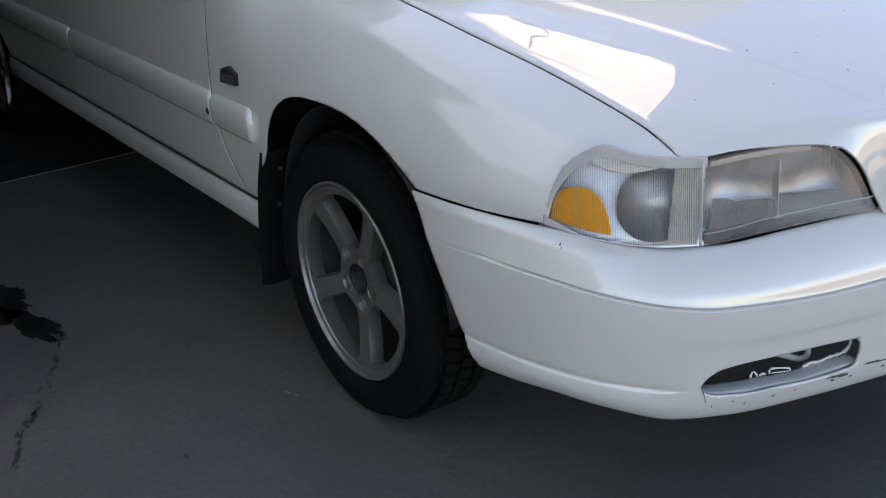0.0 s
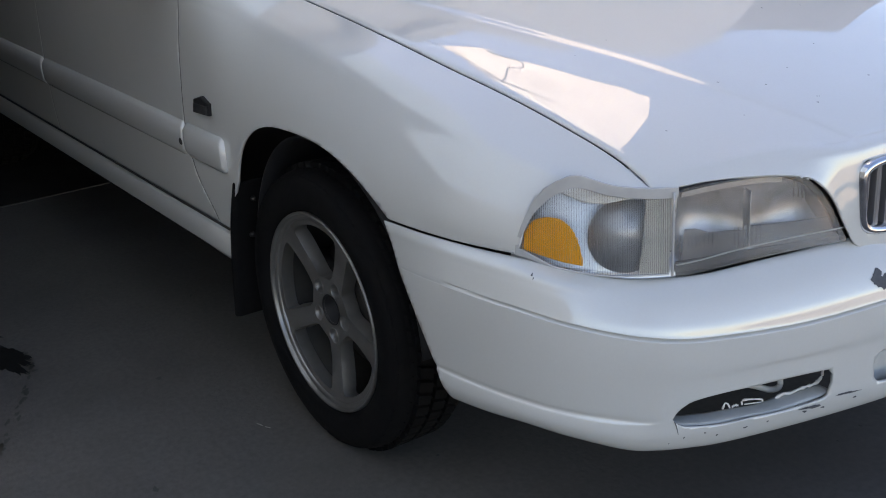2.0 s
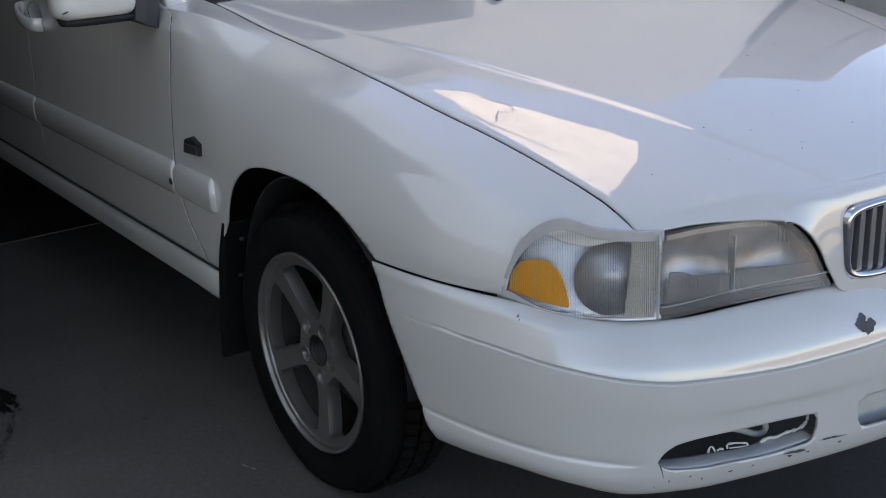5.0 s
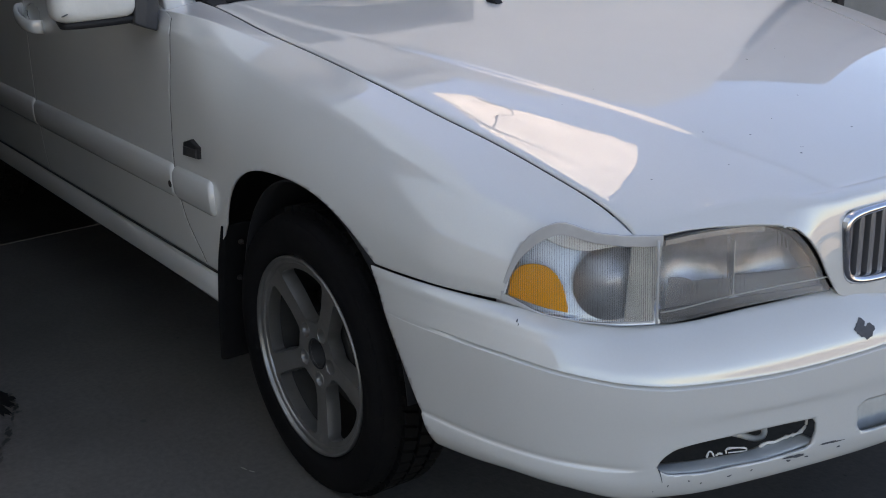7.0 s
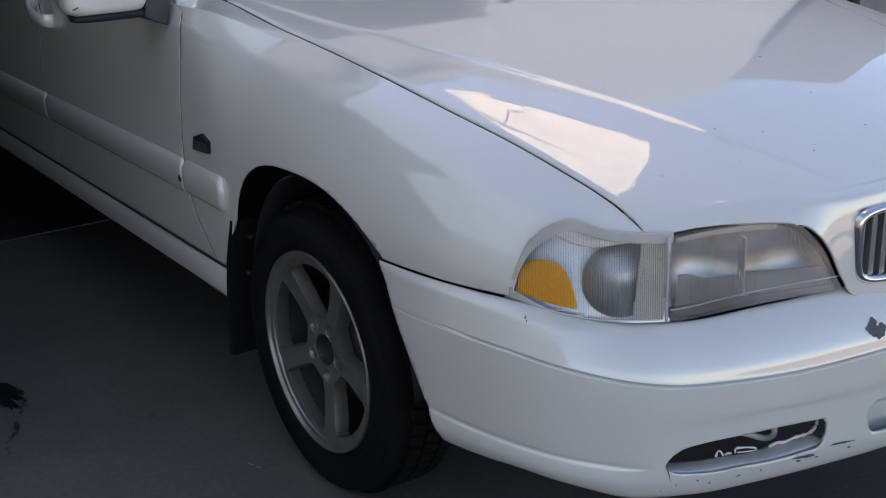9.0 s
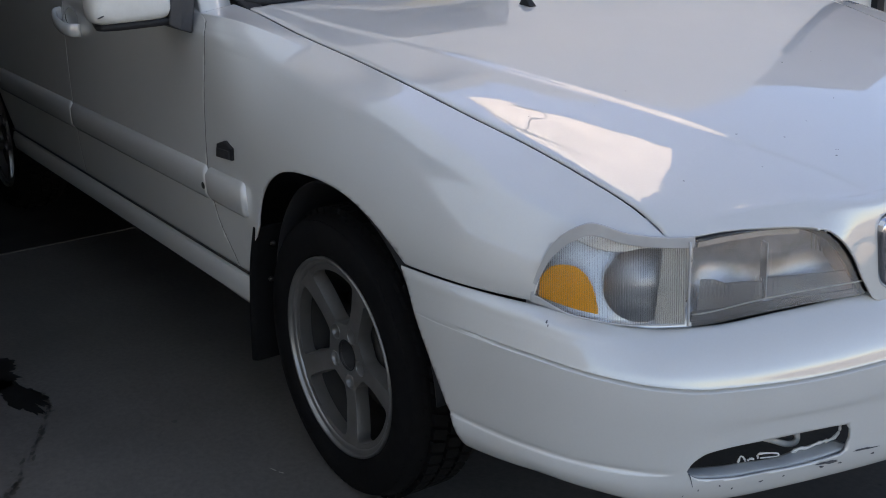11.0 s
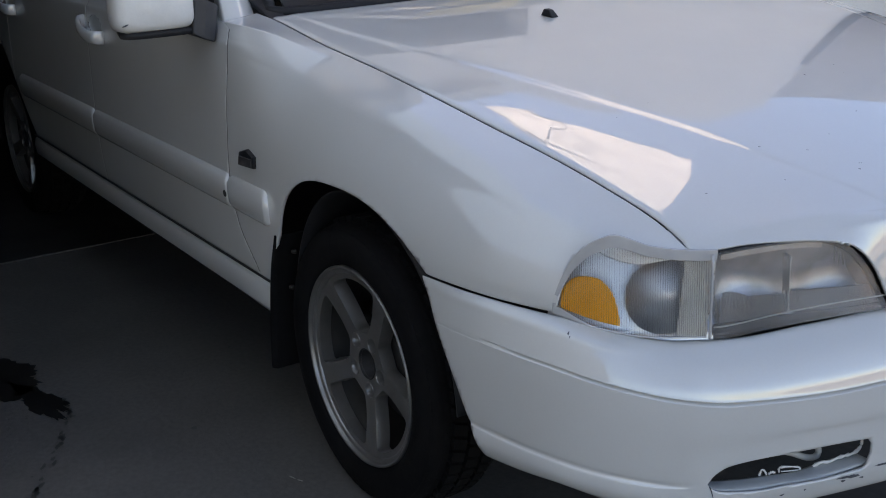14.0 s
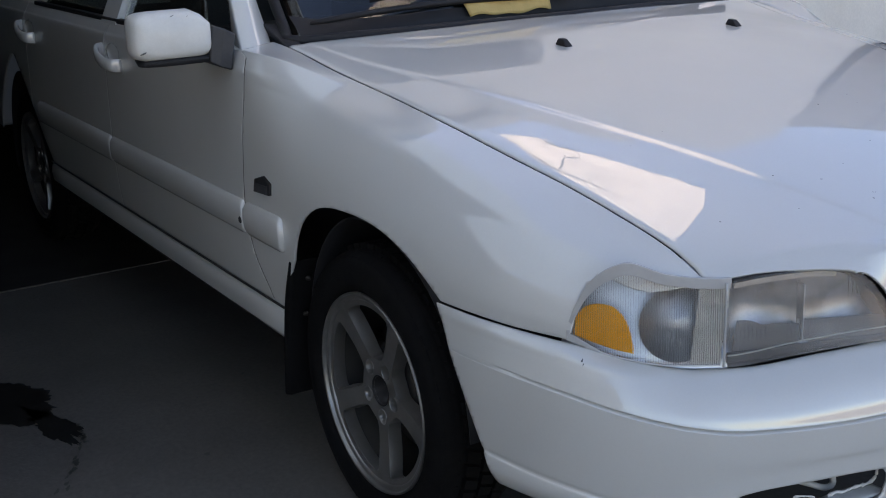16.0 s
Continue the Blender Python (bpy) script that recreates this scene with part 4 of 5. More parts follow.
part("rib_glare_panel", lens_sheet(3.9, 5.0, 0.53, 0.72, lambda p: min(corner_keep(0.006)(p), p[0] - 0.721, 0.747 - p[0]), 0.0035, 420, 20, 0.0005, 152.0), RIB_GLARE, corner, "pale ribbed panel painting in the ribs' reflection", thick=0.0015)
bulb = bmesh.new()
bmesh.ops.create_uvsphere(bulb, u_segments=16, v_segments=10, radius=0.013, matrix=Matrix.Translation(Vector((q[0], q[1], cz)) - n * 0.018) @ Matrix.Diagonal((1, 1, 1.2, 1)))
part("bulb", bulb, AMBER, corner, "amber bulb in the bowl")
part("amber_reflector", lens_sheet(2.0, 3.4, 0.55, 0.68, amber_keep, 0.007, 60, 40), AMBER, corner, "amber side reflector", thick=0.003)
part("lens", lens_sheet(1.95, 5.0, 0.53, 0.72, corner_keep(0.004), -0.001, 1100, 26, 0.00036, 152.0), LENS, corner, "clear lens with fine vertical ribs", thick=0.002).visible_shadow = False
part("rim_band", lens_sheet(1.95, 5.0, 0.53, 0.72, lambda p: min(lamp_top(p[0]) + 0.005 + 0.006 * min(max((0.70 - p[0]) / 0.09, 0), 1) - p[2], p[2] - seam_z(p[0]) - 0.003, 0.7515 - p[0], p[0] - 0.589, (0.012 if p[2] > 0.60 else 0.0055 + 0.009 * min(max((0.64 - p[0]) / 0.04, 0), 1)) - corner_rim(p)), -0.0025, 160, 100), RIMBAND, corner, "dull grey lamp edge", thick=0.006)


def main_keep(m):
    def keep(p):
        x, y, z = p
        return min(hood_low(-y) - 0.004 - m - z, z - seam_z(x) - 0.001 - m * 0.8, x - 0.7495 - m * 0.3, -y - 0.318 - m)
    return keep


lamp = part("headlamp", lens_sheet(4.9, 7.6, 0.53, 0.72, main_keep(0.001), 0.075, 70, 44), BEZEL, car, "hazed glass headlamp with grey housing", thick=0.003)


def twin_bowl(s, z):
    lobe = 0.40 + 0.60 * abs(math.sin(math.pi * ((s - 4.90) / 1.02 if s < 5.92 else (s - 5.92) / 1.70)))
    q = lamp_xy(s, z, 0.008 + 0.040 * max(0.0, 1 - ((z - 0.628) / 0.075) ** 2) * lobe)
    return (q[0], q[1], z)


part("reflector", sheet(twin_bowl, np.linspace(4.9, 7.6, 110), np.linspace(0.55, 0.72, 44), lambda p: main_keep(0.003)((max(p[0] + 0.03, 0.7506), p[1], p[2]))), OLDREFLECTOR, lamp, "silvered twin-bowl reflector")
part("lower_shelf", lens_sheet(4.9, 7.5, 0.53, 0.60, lambda p: min(main_keep(0.004)(p), 0.567 + (p[0] - 0.757) * 0.10 - p[2]), 0.005, 60, 20), GREYPLASTIC, lamp, thick=0.003)
divider_s = 5.93
q0, q1 = lamp_xy(divider_s, 0.60, 0.004), lamp_xy(divider_s, 0.60, 0.036)
part("divider", loft([[(q0[0], q0[1] - h, z), (q1[0], q1[1] - 2 * h, z), (q1[0], q1[1] + 2 * h, z), (q0[0], q0[1] + h, z)] for z, h in ((0.574, 0.0045), (0.582, 0.0022), (0.60, 0.0011), (0.668, 0.0013))]), BEZEL, lamp, smooth=False)


def block_keep(p):
    top = 0.606 + 0.010 * max(0.0, 1 - ((-p[1] - 0.575) / 0.030) ** 2) - 0.10 * max(0.0, 0.52 + p[1])
    return min(top - p[2], main_keep(0.004)(p))


part("lower_shield", lens_sheet(4.92, 5.90, 0.555, 0.620, block_keep, 0.010, 60, 40), LAMPGREY, lamp, "grey shield across the lower reflector", thick=0.003)
part("lower_shield", lens_sheet(5.97, 7.40, 0.555, 0.606, main_keep(0.004), 0.016, 60, 30), LAMPGREY, lamp, "grey shield across the lower reflector", thick=0.003)
part("trim_line", tube([(*lamp_xy(s, 0.57, 0.0035), seam_z(lamp_xy(s, 0.57, 0.0)[0]) + 0.017 + 0.004 * min(s - 4.95, 1.0)) for s in np.linspace(4.97, 7.22, 40)], 0.0014, 8), BEZEL, lamp, "pale line along the lower edge")
part("glass_edge", lens_sheet(4.92, 6.3, 0.62, 0.70, lambda p: min(main_keep(-0.003)(p), 0.010 - (hood_low(-p[1]) - 0.004 - p[2])), 0.0048, 120, 60), EDGEBEIGE, lamp, "yellowed upper edge of the glass", thick=0.0015)
def ribbed(s, z):
    """Moulded ribs stand in a few panels of the headlamp glass."""
    def panel(s0, s1, z0, z1):
        return min(max(min((s - s0) / 0.05, (s1 - s) / 0.05, (z - z0) / 0.004, (z1 - z) / 0.004), 0), 1)
    rib = 0.00003 + 0.0005 * max(panel(4.95, 5.55, 0.585, 0.612), panel(5.70, 6.12, 0.578, 0.618), panel(6.40, 7.60, 0.648, 0.70), panel(6.9, 7.6, 0.575, 0.70), panel(4.9, 6.2, 0.654, 0.70) * 0.4)
    q = lamp_xy(s, z, 0.001 + rib * math.sin(s * 118.0))
    return (q[0], q[1], z)


part("lens", sheet(ribbed, np.linspace(4.9, 7.6, 900), np.linspace(0.53, 0.72, 56), main_keep(-0.003)), HAZE, lamp, "yellowed hazy glass lens", thick=0.003).visible_shadow = False
part("seal", lens_sheet(4.9, 7.65, 0.53, 0.72, lambda p: min(main_keep(-0.004)(p), (0.0008 + 0.015 * min(max((p[1] + 0.44) / 0.08, 0), 1)) - min(hood_low(-p[1]) - 0.004 - p[2], -p[1] - 0.318)), 0.0035, 200, 140), BLACK, lamp, "black rubber lamp seal", thick=0.008)
part("corner_seal", tube([(0.7525, -0.6085, z) for z in np.linspace(0.545, 0.684, 8)], 0.0022), RIMBAND, corner)
part("front_panel", sheet(lambda u, z: (*lamp_xy(u, z, 0.085), z), np.linspace(1.4, 9, 60), np.linspace(0.30, 0.665, 10)), INNERBLACK, car, thick=0.004)
part("front_panel", sheet(lambda u, z: (lamp_xy(u, z, 0.085)[0], -lamp_xy(u, z, 0.085)[1], z), np.linspace(1.4, 9, 60), np.linspace(0.30, 0.665, 10), flip=True), DARK, car, thick=0.004)
for s0, s1, kp, nm in ((1.95, 5.0, corner_keep(0.002), "corner_lamp"), (4.9, 7.6, main_keep(0.001), "headlamp")):
    bm = lens_sheet(s0, s1, 0.53, 0.72, kp, 0.004, 60, 30)
    for v in bm.verts:
        v.co.y = -v.co.y
    bmesh.ops.reverse_faces(bm, faces=bm.faces)
    part(nm, bm, BEZEL, car, "lamp on the far side", thick=0.004)

# ---- grille ----
def nose_x(y):
    return hood_front(abs(y)) + 0.012


grille = part("grille", sheet(lambda y, z: (nose_x(y) - 0.030, y, z), np.linspace(-0.322, 0.322, 30), np.linspace(0.560, 0.712, 6)), DARK, car, "chrome-framed grille with upright dark slats", thick=0.003)
ring = []
for k in range(96):
    a = 6.28319 * k / 96
    c, s = math.cos(a), math.sin(a)
    y, z = 0.320 * math.copysign(abs(c) ** 0.22, c), 0.634 + 0.065 * math.copysign(abs(s) ** 0.30, s)
    ring.append((y / (1 + 0.22 * (0.70 - z)), z))
frame_rings = []
for dy, dx in ((0.002, -0.010), (0.004, 0.008), (0.000, 0.013), (-0.006, 0.012), (-0.009, 0.004), (-0.009, -0.014)):
    frame_rings.append([(nose_x(y) + dx - 0.006, y * (1 + dy / 0.320), 0.634 + (z - 0.634) * (1 + dy / 0.065)) for y, z in ring])
part("grille_frame", loft(frame_rings, caps=False), CHROME, grille, "worn chrome frame")
for k in range(25):
    y = -0.294 + 0.588 * k / 24
    x = nose_x(y) - 0.016
    rings = []
    for z, h in ((0.573, 0.0062), (0.668, 0.0062), (0.680, 0.0054), (0.687, 0.003)):
        rings.append([(x - 0.010, y - h, z), (x + 0.004, y - h, z), (x + 0.0065, y - h * 0.5, z), (x + 0.0065, y + h * 0.5, z), (x + 0.004, y + h, z), (x - 0.010, y + h, z)])
    part("slat", loft(rings), SLAT, grille, smooth=False)

# ---- things on the bumper ----
def on_bumper(s9, v, lift):
    p = np.array(bumper_point(s9, v))
    a = np.array(bumper_point(s9 + 0.03, v)) - np.array(bumper_point(s9 - 0.03, v))
    b = np.array(bumper_point(s9, min(v + 0.004, 1))) - np.array(bumper_point(s9, v - 0.004))
    n = np.cross(a, b)
    n /= np.linalg.norm(n) + 1e-9
    if n @ np.array((0.6, -0.5, 0.6)) < 0:
        n = -n
    return p + n * lift


def paint_chip(s9, v, rs, rv, seed, mat=CHIPGREY):
    bm = bmesh.new()
    rnd = random.Random(seed)
    c = bm.verts.new(on_bumper(s9, v, 0.0012))
    ring, n = [], 22
    ph = [rnd.uniform(0, 6.28) for _ in range(3)]
    for k in range(n):
        a = 6.28319 * k / n
        r = 1 + 0.22 * math.sin(2 * a + ph[0]) + 0.18 * math.sin(3 * a + ph[1]) + 0.12 * math.sin(7 * a + ph[2])
        ring.append(bm.verts.new(on_bumper(s9 + rs * r * math.cos(a), min(max(v + rv * r * math.sin(a), 0), 1), 0.0010)))
    for k in range(n):
        bm.faces.new((c, ring[k], ring[(k + 1) % n]))
    return part("paint_chip", bm, mat, bumper, "grey patch of chipped paint", smooth=False)


paint_chip(-1.93, 0.205, 0.085, 0.026, 3)
paint_chip(-1.99, 0.190, 0.07, 0.020, 5)
paint_chip(-2.66, 0.843, 0.10, 0.0055, 14)
paint_chip(-2.28, 0.826, 0.13, 0.003, 15)
paint_chip(-6.65, 0.108, 0.010, 0.009, 8)
paint_chip(-6.62, 0.122, 0.007, 0.006, 9)
for k in range(9):
    rnd = random.Random(40 + k)
    paint_chip(-4.6 + 0.30 * k + rnd.uniform(-0.1, 0.1), 0.850 + rnd.uniform(-0.006, 0.016), rnd.uniform(0.010, 0.030), rnd.uniform(0.002, 0.004), 60 + k)


def hood_speck(u, w, r, seed):
    p, a = np.array(hood_point(u, w)), np.array(hood_point(u + 0.004, w))
    b = np.array(hood_point(u, w + 0.004))
    n = np.cross(a - p, b - p)
    n /= np.linalg.norm(n)
    if n[2] < 0:
        n = -n
    a, b = (a - p) / np.linalg.norm(a - p), (b - p) / np.linalg.norm(b - p)
    bm = bmesh.new()
    rs = random.Random(seed)
    bm.faces.new([bm.verts.new(p + n * 0.0006 + (a * math.cos(t) + b * math.sin(t)) * r * rs.uniform(0.6, 1.2)) for t in np.linspace(0, 6.28319, 10)[:-1]])
    part("stone_chip", bm, CHIPGREY, hood, smooth=False)


rnd = random.Random(77)
for k in range(16):
    hood_speck(rnd.uniform(0.55, 0.85), rnd.uniform(-0.93, 0.1), rnd.uniform(0.0010, 0.0024), 900 + k)


def fog_shelf(y0, y1):
    def surf(u, v):
        y = y0 + (y1 - y0) * u
        x = np.interp(-y, [0.0, 0.16, 0.322, 0.482, 0.602, 0.682], [0.965, 0.957, 0.930, 0.875, 0.82, 0.775]) - 0.002
        return (x - 0.002 - 0.034 * v - 0.004 * v * math.sin(40 * y), y, fog_low(-y) - 0.0015 - 0.003 * (1 - v) ** 4 - 0.002 * v)
    return sheet(surf, np.linspace(0, 1, 50), np.linspace(0, 1, 8), flip=True)


part("lower_shelf", fog_shelf(-0.649, -0.385), PRIMER, bumper, "dirty bare plastic shelf inside the broken opening", thick=0.004)
part("centre_panel", sheet(lambda y, z: (np.interp(abs(y), [0.0, 0.16, 0.322, 0.40], [0.965, 0.957, 0.930, 0.902]) - 0.034 - 0.25 * max(z - 0.35, 0.0), y, z), np.linspace(-0.335, 0.335, 40), np.linspace(0.300, 0.358, 8)), PRIMER, bumper, "pale grey panel inside the centre opening", thick=0.003)
hose = spline_points([(0.74, -0.505, 0.350), (0.785, -0.478, 0.326), (0.808, -0.456, 0.317), (0.820, -0.436, 0.309), (0.826, -0.422, 0.313), (0.822, -0.420, 0.330), (0.800, -0.425, 0.360), (0.75, -0.43, 0.38)], 40)
part("hose", tube(hose, 0.0055), WOOD, bumper, "pale hose loop behind the opening")
SPLINTERS = (([(0.812, -0.541, 0.300), (0.814, -0.538, 0.310), (0.816, -0.533, 0.308), (0.818, -0.530, 0.300)], 0.0017),
             ([(0.819, -0.527, 0.301), (0.821, -0.522, 0.304), (0.824, -0.517, 0.303)], 0.0019),
             ([(0.827, -0.511, 0.303), (0.828, -0.509, 0.312), (0.841, -0.481, 0.309), (0.842, -0.479, 0.303)], 0.0020),
             ([(0.829, -0.508, 0.304), (0.841, -0.480, 0.303)], 0.0016),
             ([(0.852, -0.459, 0.308), (0.858, -0.446, 0.314), (0.863, -0.435, 0.313), (0.870, -0.420, 0.319), (0.878, -0.404, 0.323)], 0.0026),
             ([(0.876, -0.408, 0.321), (0.883, -0.394, 0.327), (0.887, -0.387, 0.338), (0.887, -0.385, 0.350)], 0.0030))
for line, r in SPLINTERS:
    line = [(x - 0.004, y, z + 0.005) for x, y, z in line]
    pts = spline_points(line, 12) if len(line) > 2 else line
    rs = random.Random(int(r * 1e5))
    part("broken_piece", tube(pts, [r * rs.uniform(0.6, 1.3) for _ in pts], 6), WHITEWALL, bumper, "splintered white bumper plastic", smooth=False)
crack = [on_bumper(-4.52 + 0.012 * k, 0.775 + 0.0085 * k, 0.0006) for k in range(8)]
part("crack", tube(crack, [0.0010, 0.0012, 0.0011, 0.0009, 0.0008, 0.0006, 0.0005, 0.0003], 6), CHIPGREY, bumper, "dark crack below the opening")

# ---- wipers, nozzles, cloth ----
def screen_point(y, up, lift=0.0):
    """A place on the windscreen: up metres along the glass from its foot."""
    bow = 0.12 * (1 - (y / 0.72) ** 2) * min(1.0, 4 * (0.02 + up) / 0.8) ** 0.5 * 0.9
    return Vector((-0.545 + bow - up * 0.84 + lift * 0.5, y, 0.945 + up * 0.54 + 0.05 * bow / 0.12 + lift * 0.85))


part("screen_border", sheet(lambda y, u: tuple(screen_point(y, -0.015 + 0.065 * u + 0.05 * u * abs(y / 0.68) ** 8, 0.004)), np.linspace(-0.68, 0.68, 50), np.linspace(0, 1, 6)), BLACK, screen, "black border of the windscreen")
for y0, y1 in ((-0.66, -0.02), (-0.06, 0.58)):
    w = new("wiper")
    w.parent = car
    part("blade", tube([screen_point(y0 + (y1 - y0) * k / 16, 0.030 + 0.012 * math.sin(k / 16 * 3.1), 0.032) for k in range(17)], [0.004] + [0.0075] * 15 + [0.004]), BLACK, w)
    part("arm", tube([screen_point(y0 + 0.16 + (y1 - y0 - 0.06) * k / 12, 0.055 * (1 - k / 12) + 0.012 + 0.03 * math.sin(k / 12 * 3.14), 0.042) for k in range(13)], [0.005] * 8 + [0.008] * 5), BLACK, w)
for sgn in (-1, 1):
    bm = loft([[( -0.118, sgn * 0.261 - 0.016, 0.944), (-0.070, sgn * 0.261 - 0.013, 0.940), (-0.070, sgn * 0.261 + 0.013, 0.940), (-0.118, sgn * 0.261 + 0.016, 0.944)],
               [(-0.112, sgn * 0.261 - 0.010, 0.962), (-0.090, sgn * 0.261 - 0.008, 0.960), (-0.090, sgn * 0.261 + 0.008, 0.960), (-0.112, sgn * 0.261 + 0.010, 0.962)]])
    bmesh.ops.transform(bm, matrix=Matrix.Translation((-0.094, sgn * 0.261, 0.944)) @ Matrix.Diagonal((0.8, 0.8, 0.8, 1)) @ Matrix.Translation((0.094, -sgn * 0.261, -0.944)), verts=bm.verts)
    part("washer_nozzle", bm, BLACK, car, bevel=0.003)


def cloth_surf(u, v):
    y = -0.235 + 0.25 * u + 0.05 * v * (u - 0.5) - 0.03 * v
    p = screen_point(y, 0.002 + 0.22 * v, 0.019 + 0.004 * math.sin(9 * u + 4 * v) + 0.003 * math.sin(17 * u - 7 * v))
    return tuple(p)


tagged(part("cloth", sheet(cloth_surf, np.linspace(0, 1, 30), np.linspace(0, 1, 24)), CLOTH, thick=0.003), "crumpled yellow chamois cloth lying on the windscreen under a wiper", "cloth")

# ---- stains on the drive ----
def stain_mesh(cx, cy, rx, ry, turn, seed, jag=0.25, z=0.0012):
    rnd = random.Random(seed)
    ph = [rnd.uniform(0, 6.28) for _ in range(6)]
    bm = bmesh.new()
    c = bm.verts.new((cx, cy, z))
    ring = []
    for k in range(140):
        a = 6.28319 * k / 140
        r = 1 + jag * (0.6 * math.sin(2 * a + ph[0]) + 0.5 * math.sin(3 * a + ph[1]) + 0.35 * math.sin(7 * a + ph[2]) + 0.25 * math.sin(13 * a + ph[3]) + 0.2 * math.sin(29 * a + ph[4]) + 0.15 * math.sin(47 * a + ph[5]))
        x, y = rx * r * math.cos(a), ry * r * math.sin(a)
        ring.append(bm.verts.new((cx + x * math.cos(turn) - y * math.sin(turn), cy + x * math.sin(turn) + y * math.cos(turn), z)))
    for k in range(140):
        bm.faces.new((c, ring[k], ring[(k + 1) % 140]))
    return bm


tagged(part("oil_stain", stain_mesh(-1.13, -1.36, 0.17, 0.11, 0.5, 11, 0.16), OIL, smooth=False), "wet dark oil stain on the concrete", "stain", kind="structure")
tagged(part("oil_stain", stain_mesh(-0.90, -1.285, 0.15, 0.035, 0.25, 5, 0.30), OIL, smooth=False), "wet dark oil run on the concrete", "stain", kind="structure")

rnd = random.Random(21)
trail = spline_points([(-0.863, -1.225), (-0.704, -1.275), (-0.506, -1.377), (-0.385, -1.457), (-0.24, -1.52)], 44)
bm = bmesh.new()
for k, p in enumerate(trail):
    if rnd.random() < 0.78:
        blot = stain_mesh(p[0] + rnd.gauss(0, 0.006), p[1] + rnd.gauss(0, 0.006), rnd.uniform(0.006, 0.014), rnd.uniform(0.003, 0.007), -0.5, 300 + k, 0.3)
        me = bpy.data.meshes.new("blot")
        blot.to_mesh(me)
        blot.free()
        bm.from_mesh(me)
        bpy.data.meshes.remove(me)
tagged(part("drip_trail", bm, TRAIL, smooth=False), "faint dark drip trail on the concrete", "stain", kind="structure")
bm = bmesh.new()
for k in range(60):
    x, y, r = rnd.uniform(-1.6, 1.2), rnd.uniform(-1.75, 0.6), 0.002 + 0.007 * rnd.random() ** 3
    blot = stain_mesh(x, y, r * rnd.uniform(0.8, 2.0), r, rnd.uniform(0, 3), 500 + k, 0.3)
    me = bpy.data.meshes.new("blot")
    blot.to_mesh(me)
    blot.free()
    bm.from_mesh(me)
    bpy.data.meshes.remove(me)
tagged(part("dark_spots", bm, TRAIL, smooth=False), "small dark drip spots on the concrete", "stain", kind="stuff")
bm = bmesh.new()
for k, (x, y) in enumerate(((-0.150, -0.938), (-0.128, -0.930))):
    bmesh.ops.create_icosphere(bm, subdivisions=2, radius=0.004, matrix=Matrix.Translation((x, y, 0.002)) @ Matrix.Rotation(0.3 + 0.2 * k, 4, "Z") @ Matrix.Diagonal((2.6 - 0.6 * k, 0.35, 0.25, 1)))
tagged(part("pale_crumbs", bm, BLOCK, smooth=False), "pale crumbs of grit on the concrete", "grit", kind="stuff")

# ---- garage roof and the unseen buildings added round the drive ----
def slab(name, pts, mat, th, label):
    bm = bmesh.new()
    f = bm.faces.new([bm.verts.new(p) for p in pts])
    r = bmesh.ops.extrude_face_region(bm, geom=[f])
    bmesh.ops.translate(bm, vec=(0, 0, th), verts=[g for g in r["geom"] if isinstance(g, bmesh.types.BMVert)])
    bmesh.ops.recalc_face_normals(bm, faces=bm.faces)
    return tagged(part(name, bm, mat, smooth=False), label, "roof", kind="structure")


# Unseen roof, run out wide to keep the sun off car and drive.
slab("garage_roof", [(GX + 0.15, -9.4, 3.0), (GX + 0.15, 0.85, 3.0), (-5.3, 0.85, 4.0), (-5.3, -9.4, 4.0)], ROOFING, 0.08, "unseen pale grey shingle roof of the garage, shading the car")
slab("garage_roof_side", [(GX - 0.2, 0.85, 3.0), (GX - 0.2, 4.1, 3.0), (-5.3, 4.1, 4.0), (-5.3, 0.85, 4.0)], ROOFING, 0.08, "pale grey shingle roof behind the gable")
slab("garage_roof_back", [(-8.8, -9.4, 3.0), (-8.8, 4.1, 3.0), (-5.3, 4.1, 4.0), (-5.3, -9.4, 4.0)], ROOFING, 0.08, "unseen pale grey shingle roof of the garage, shading the car")
tagged(part("fascia_trim", box(GX + 0.16, -4.275, 2.96, 0.03, 10.25, 0.18), WOOD, smooth=False), "pale painted fascia board", "fascia", kind="structure")
# Unseen gable, its slope fitted to the grey reflected in the hood.
bm = bmesh.new()
gable = bm.faces.new([bm.verts.new((GX, y, z)) for y, z in ((0.86, 3.003), (3.7, 3.003), (3.7, 4.25), (3.1, 4.70), (0.86, 3.10))])
grown = bmesh.ops.extrude_face_region(bm, geom=[gable])
bmesh.ops.translate(bm, vec=(-0.2, 0, 0), verts=[g for g in grown["geom"] if isinstance(g, bmesh.types.BMVert)])
bmesh.ops.recalc_face_normals(bm, faces=bm.faces)
tagged(part("wall_gable", bm, STUCCO, smooth=False), "unseen beige stucco gable shaped for the hood's reflection", "wall", kind="structure")
wall("garden_wall_far", -2.9, -2.7, 3.78, 6.45, -0.05, 4.6, BLOCK, "beige concrete block wall beyond the garage")
wall("downpipe_trim", GX, GX + 0.04, 3.66, 3.72, -0.05, 2.9, BLACK, "dark downpipe at the garage corner")
wall("wall_joint_trim", -2.70, -2.685, 5.76, 5.80, -0.05, 4.6, GREYPLASTIC, "dark joint in the block wall")
# Unseen house and roof added to close the horizon in the reflections.
wall("house_wall_far", -14.0, 12.0, 17.0, 17.3, -0.05, 2.8, TAUPE, "unseen pale house added to close the horizon")
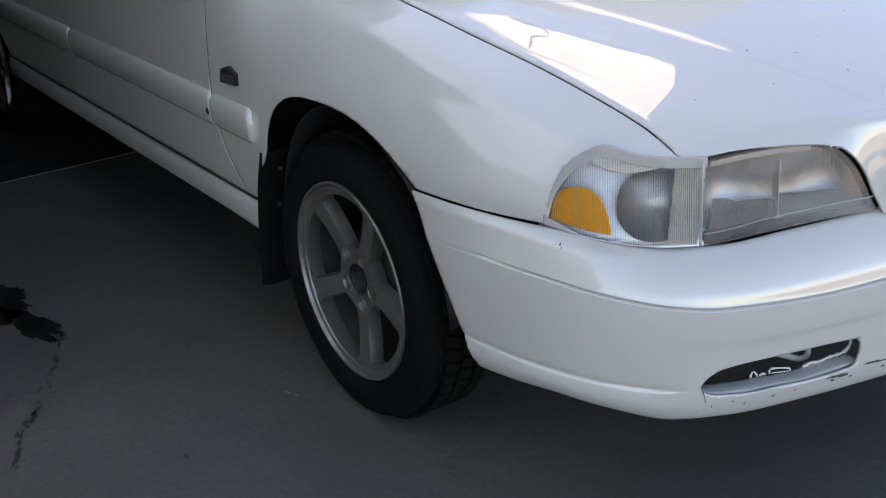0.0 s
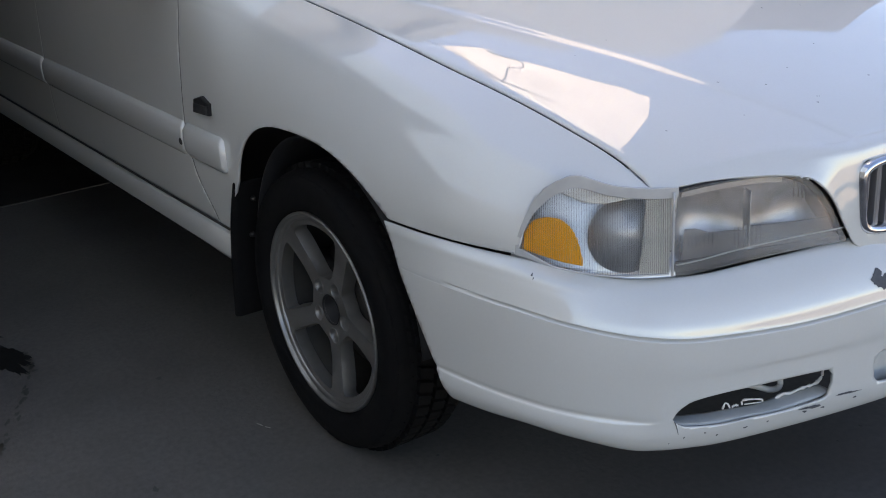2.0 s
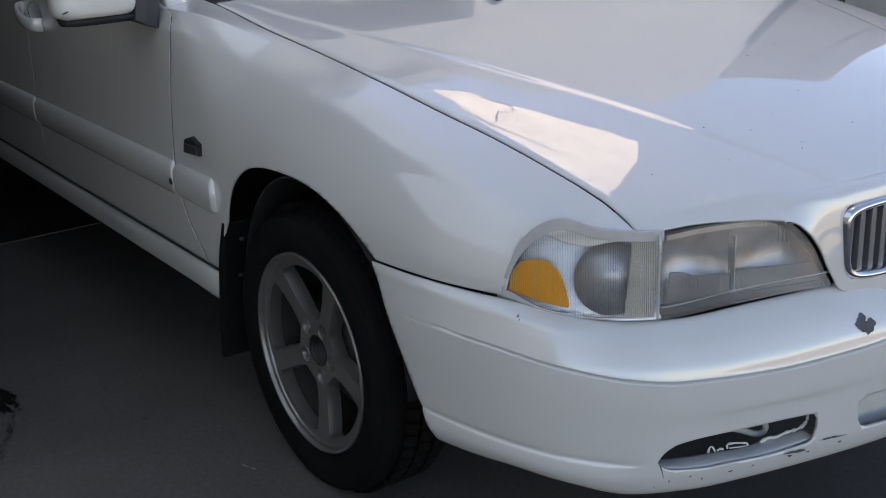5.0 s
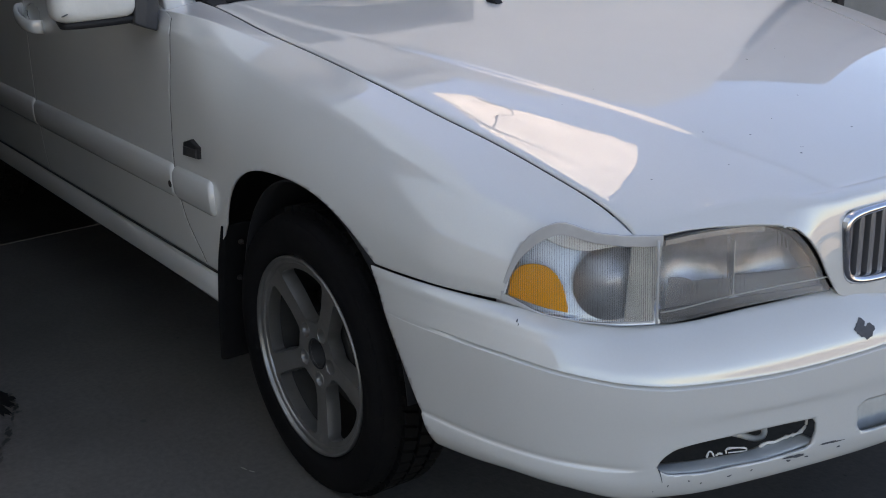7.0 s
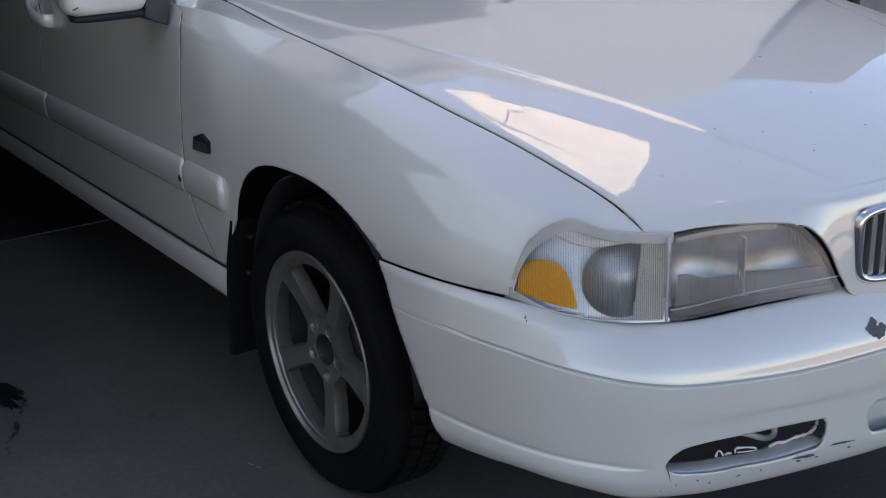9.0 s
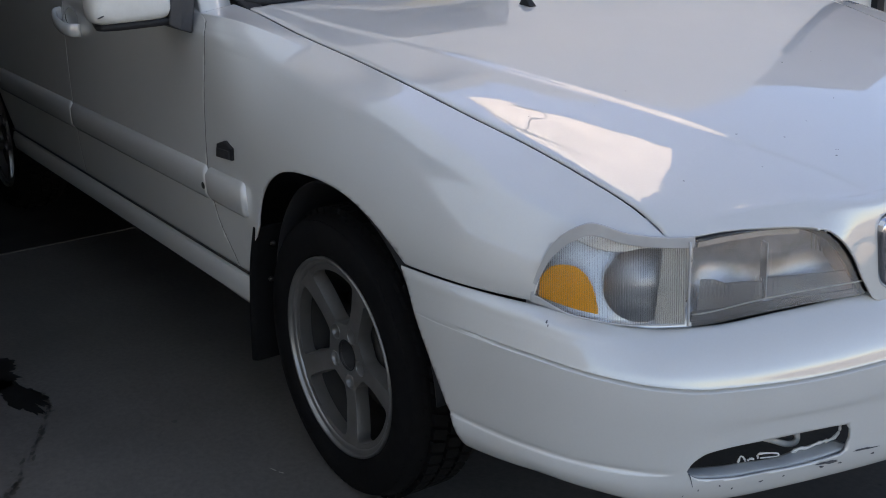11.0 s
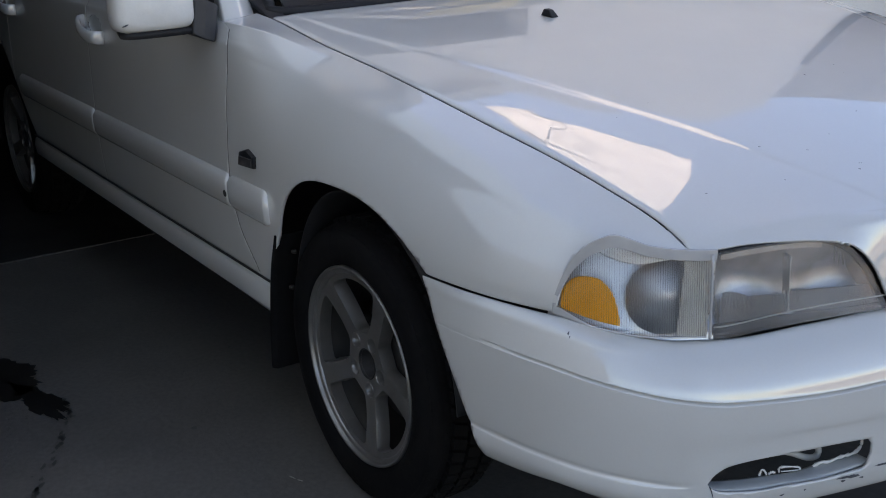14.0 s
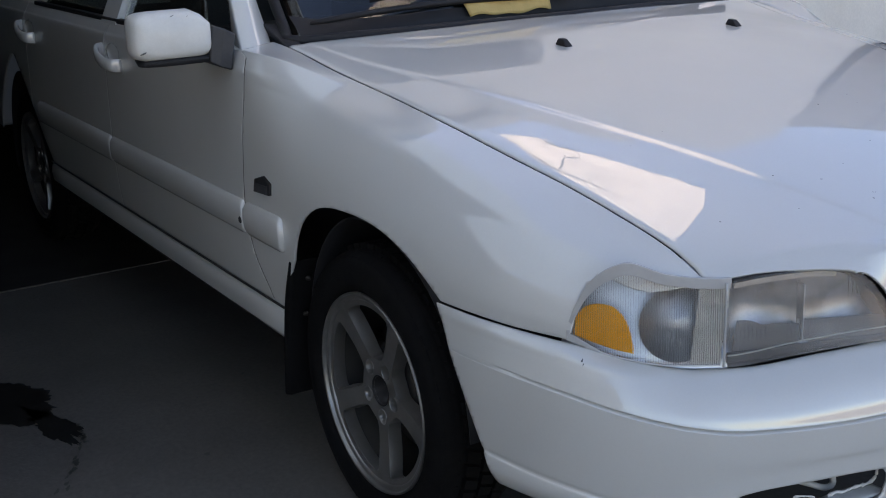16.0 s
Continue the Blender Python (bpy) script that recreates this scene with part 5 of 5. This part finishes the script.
slab("house_roof_far", [(-14.4, 16.6, 2.8), (12.4, 16.6, 2.8), (12.4, 20.5, 4.4), (-14.4, 20.5, 4.4)], ROOFING, 0.08, "unseen pale grey shingle roof added across the yard")
# an unseen wall and porch roof added beside the drive
# Unseen wall added to block low sky light from the right.
wall("unseen_wall_right", GX, 4.2, -5.4, -5.2, -0.05, 2.9, STUCCO, "unseen beige stucco wall added along the drive")
# Edge follows the body's reflections; the translucent sheet is chosen for its light.
slab("porch_roof", [(GX + 0.18, -0.20, 2.985), (-0.47, -0.93, 2.985), (1.0, -1.45, 2.985), (3.6, -2.06, 2.985), (3.6, -5.3, 3.085), (GX + 0.18, -5.3, 3.085)], PORCH, 0.004, "unseen porch roof with a pale bluish sheet that tunes the flank's light")
# Unseen wall added to darken the doors towards the garage.
bm = box(0, 0, 1.15, 1.60, 0.06, 2.5)
bmesh.ops.transform(bm, matrix=Matrix.Translation((-1.300, -1.390, 0)) @ Matrix.Rotation(-0.230, 4, "Z"), verts=bm.verts)
tagged(part("flank_shade_wall", bm, SHADE_BOARD, smooth=False), "unseen dark wall added beside the garage to shade the flank", "fence", kind="structure")
# Unseen sheet, outlined to reflect as the bright patch on the hood.
sail = [(-1.84, 0.61, 3.066), (-1.81, 0.89, 3.173), (-1.62, 1.10, 3.318), (-1.19, 1.29, 3.551), (-0.88, 1.50, 3.744), (-0.45, 1.16, 3.798), (0.42, 0.25, 3.833), (0.00, 0.00, 3.584), (-0.81, 0.36, 3.387), (-1.66, 0.68, 3.161)]
bm = bmesh.new()
mid = bm.verts.new((-0.70, 0.80, 3.578))
ring = [bm.verts.new(p) for p in sail]
for k in range(len(ring)):
    bm.faces.new((mid, ring[k], ring[(k + 1) % len(ring)]))
shade = tagged(part("hood_reflection_sheet", bm, REFLECTED_SHEET, smooth=False, thick=0.002), "unseen white translucent sheet added for the bright patch reflected in the hood", "shade sail")
part("strap", tube(spline_points([(-1.78, 0.86, 3.155), (-1.70, 0.99, 3.23), (-1.60, 0.95, 3.255), (-1.62, 0.84, 3.21), (-1.52, 0.74, 3.215), (-1.44, 0.60, 3.20)], 30), 0.007, 8), GREYPLASTIC, shade, "grey strap added under the sheet to mark its reflection")

sheet_hook = part("sheet_hook", tube([(-1.84, 0.61, 3.02), (-1.90, 0.61, 3.072), (-1.84, 0.61, 3.066)], 0.006, 8), GREYPLASTIC, shade)
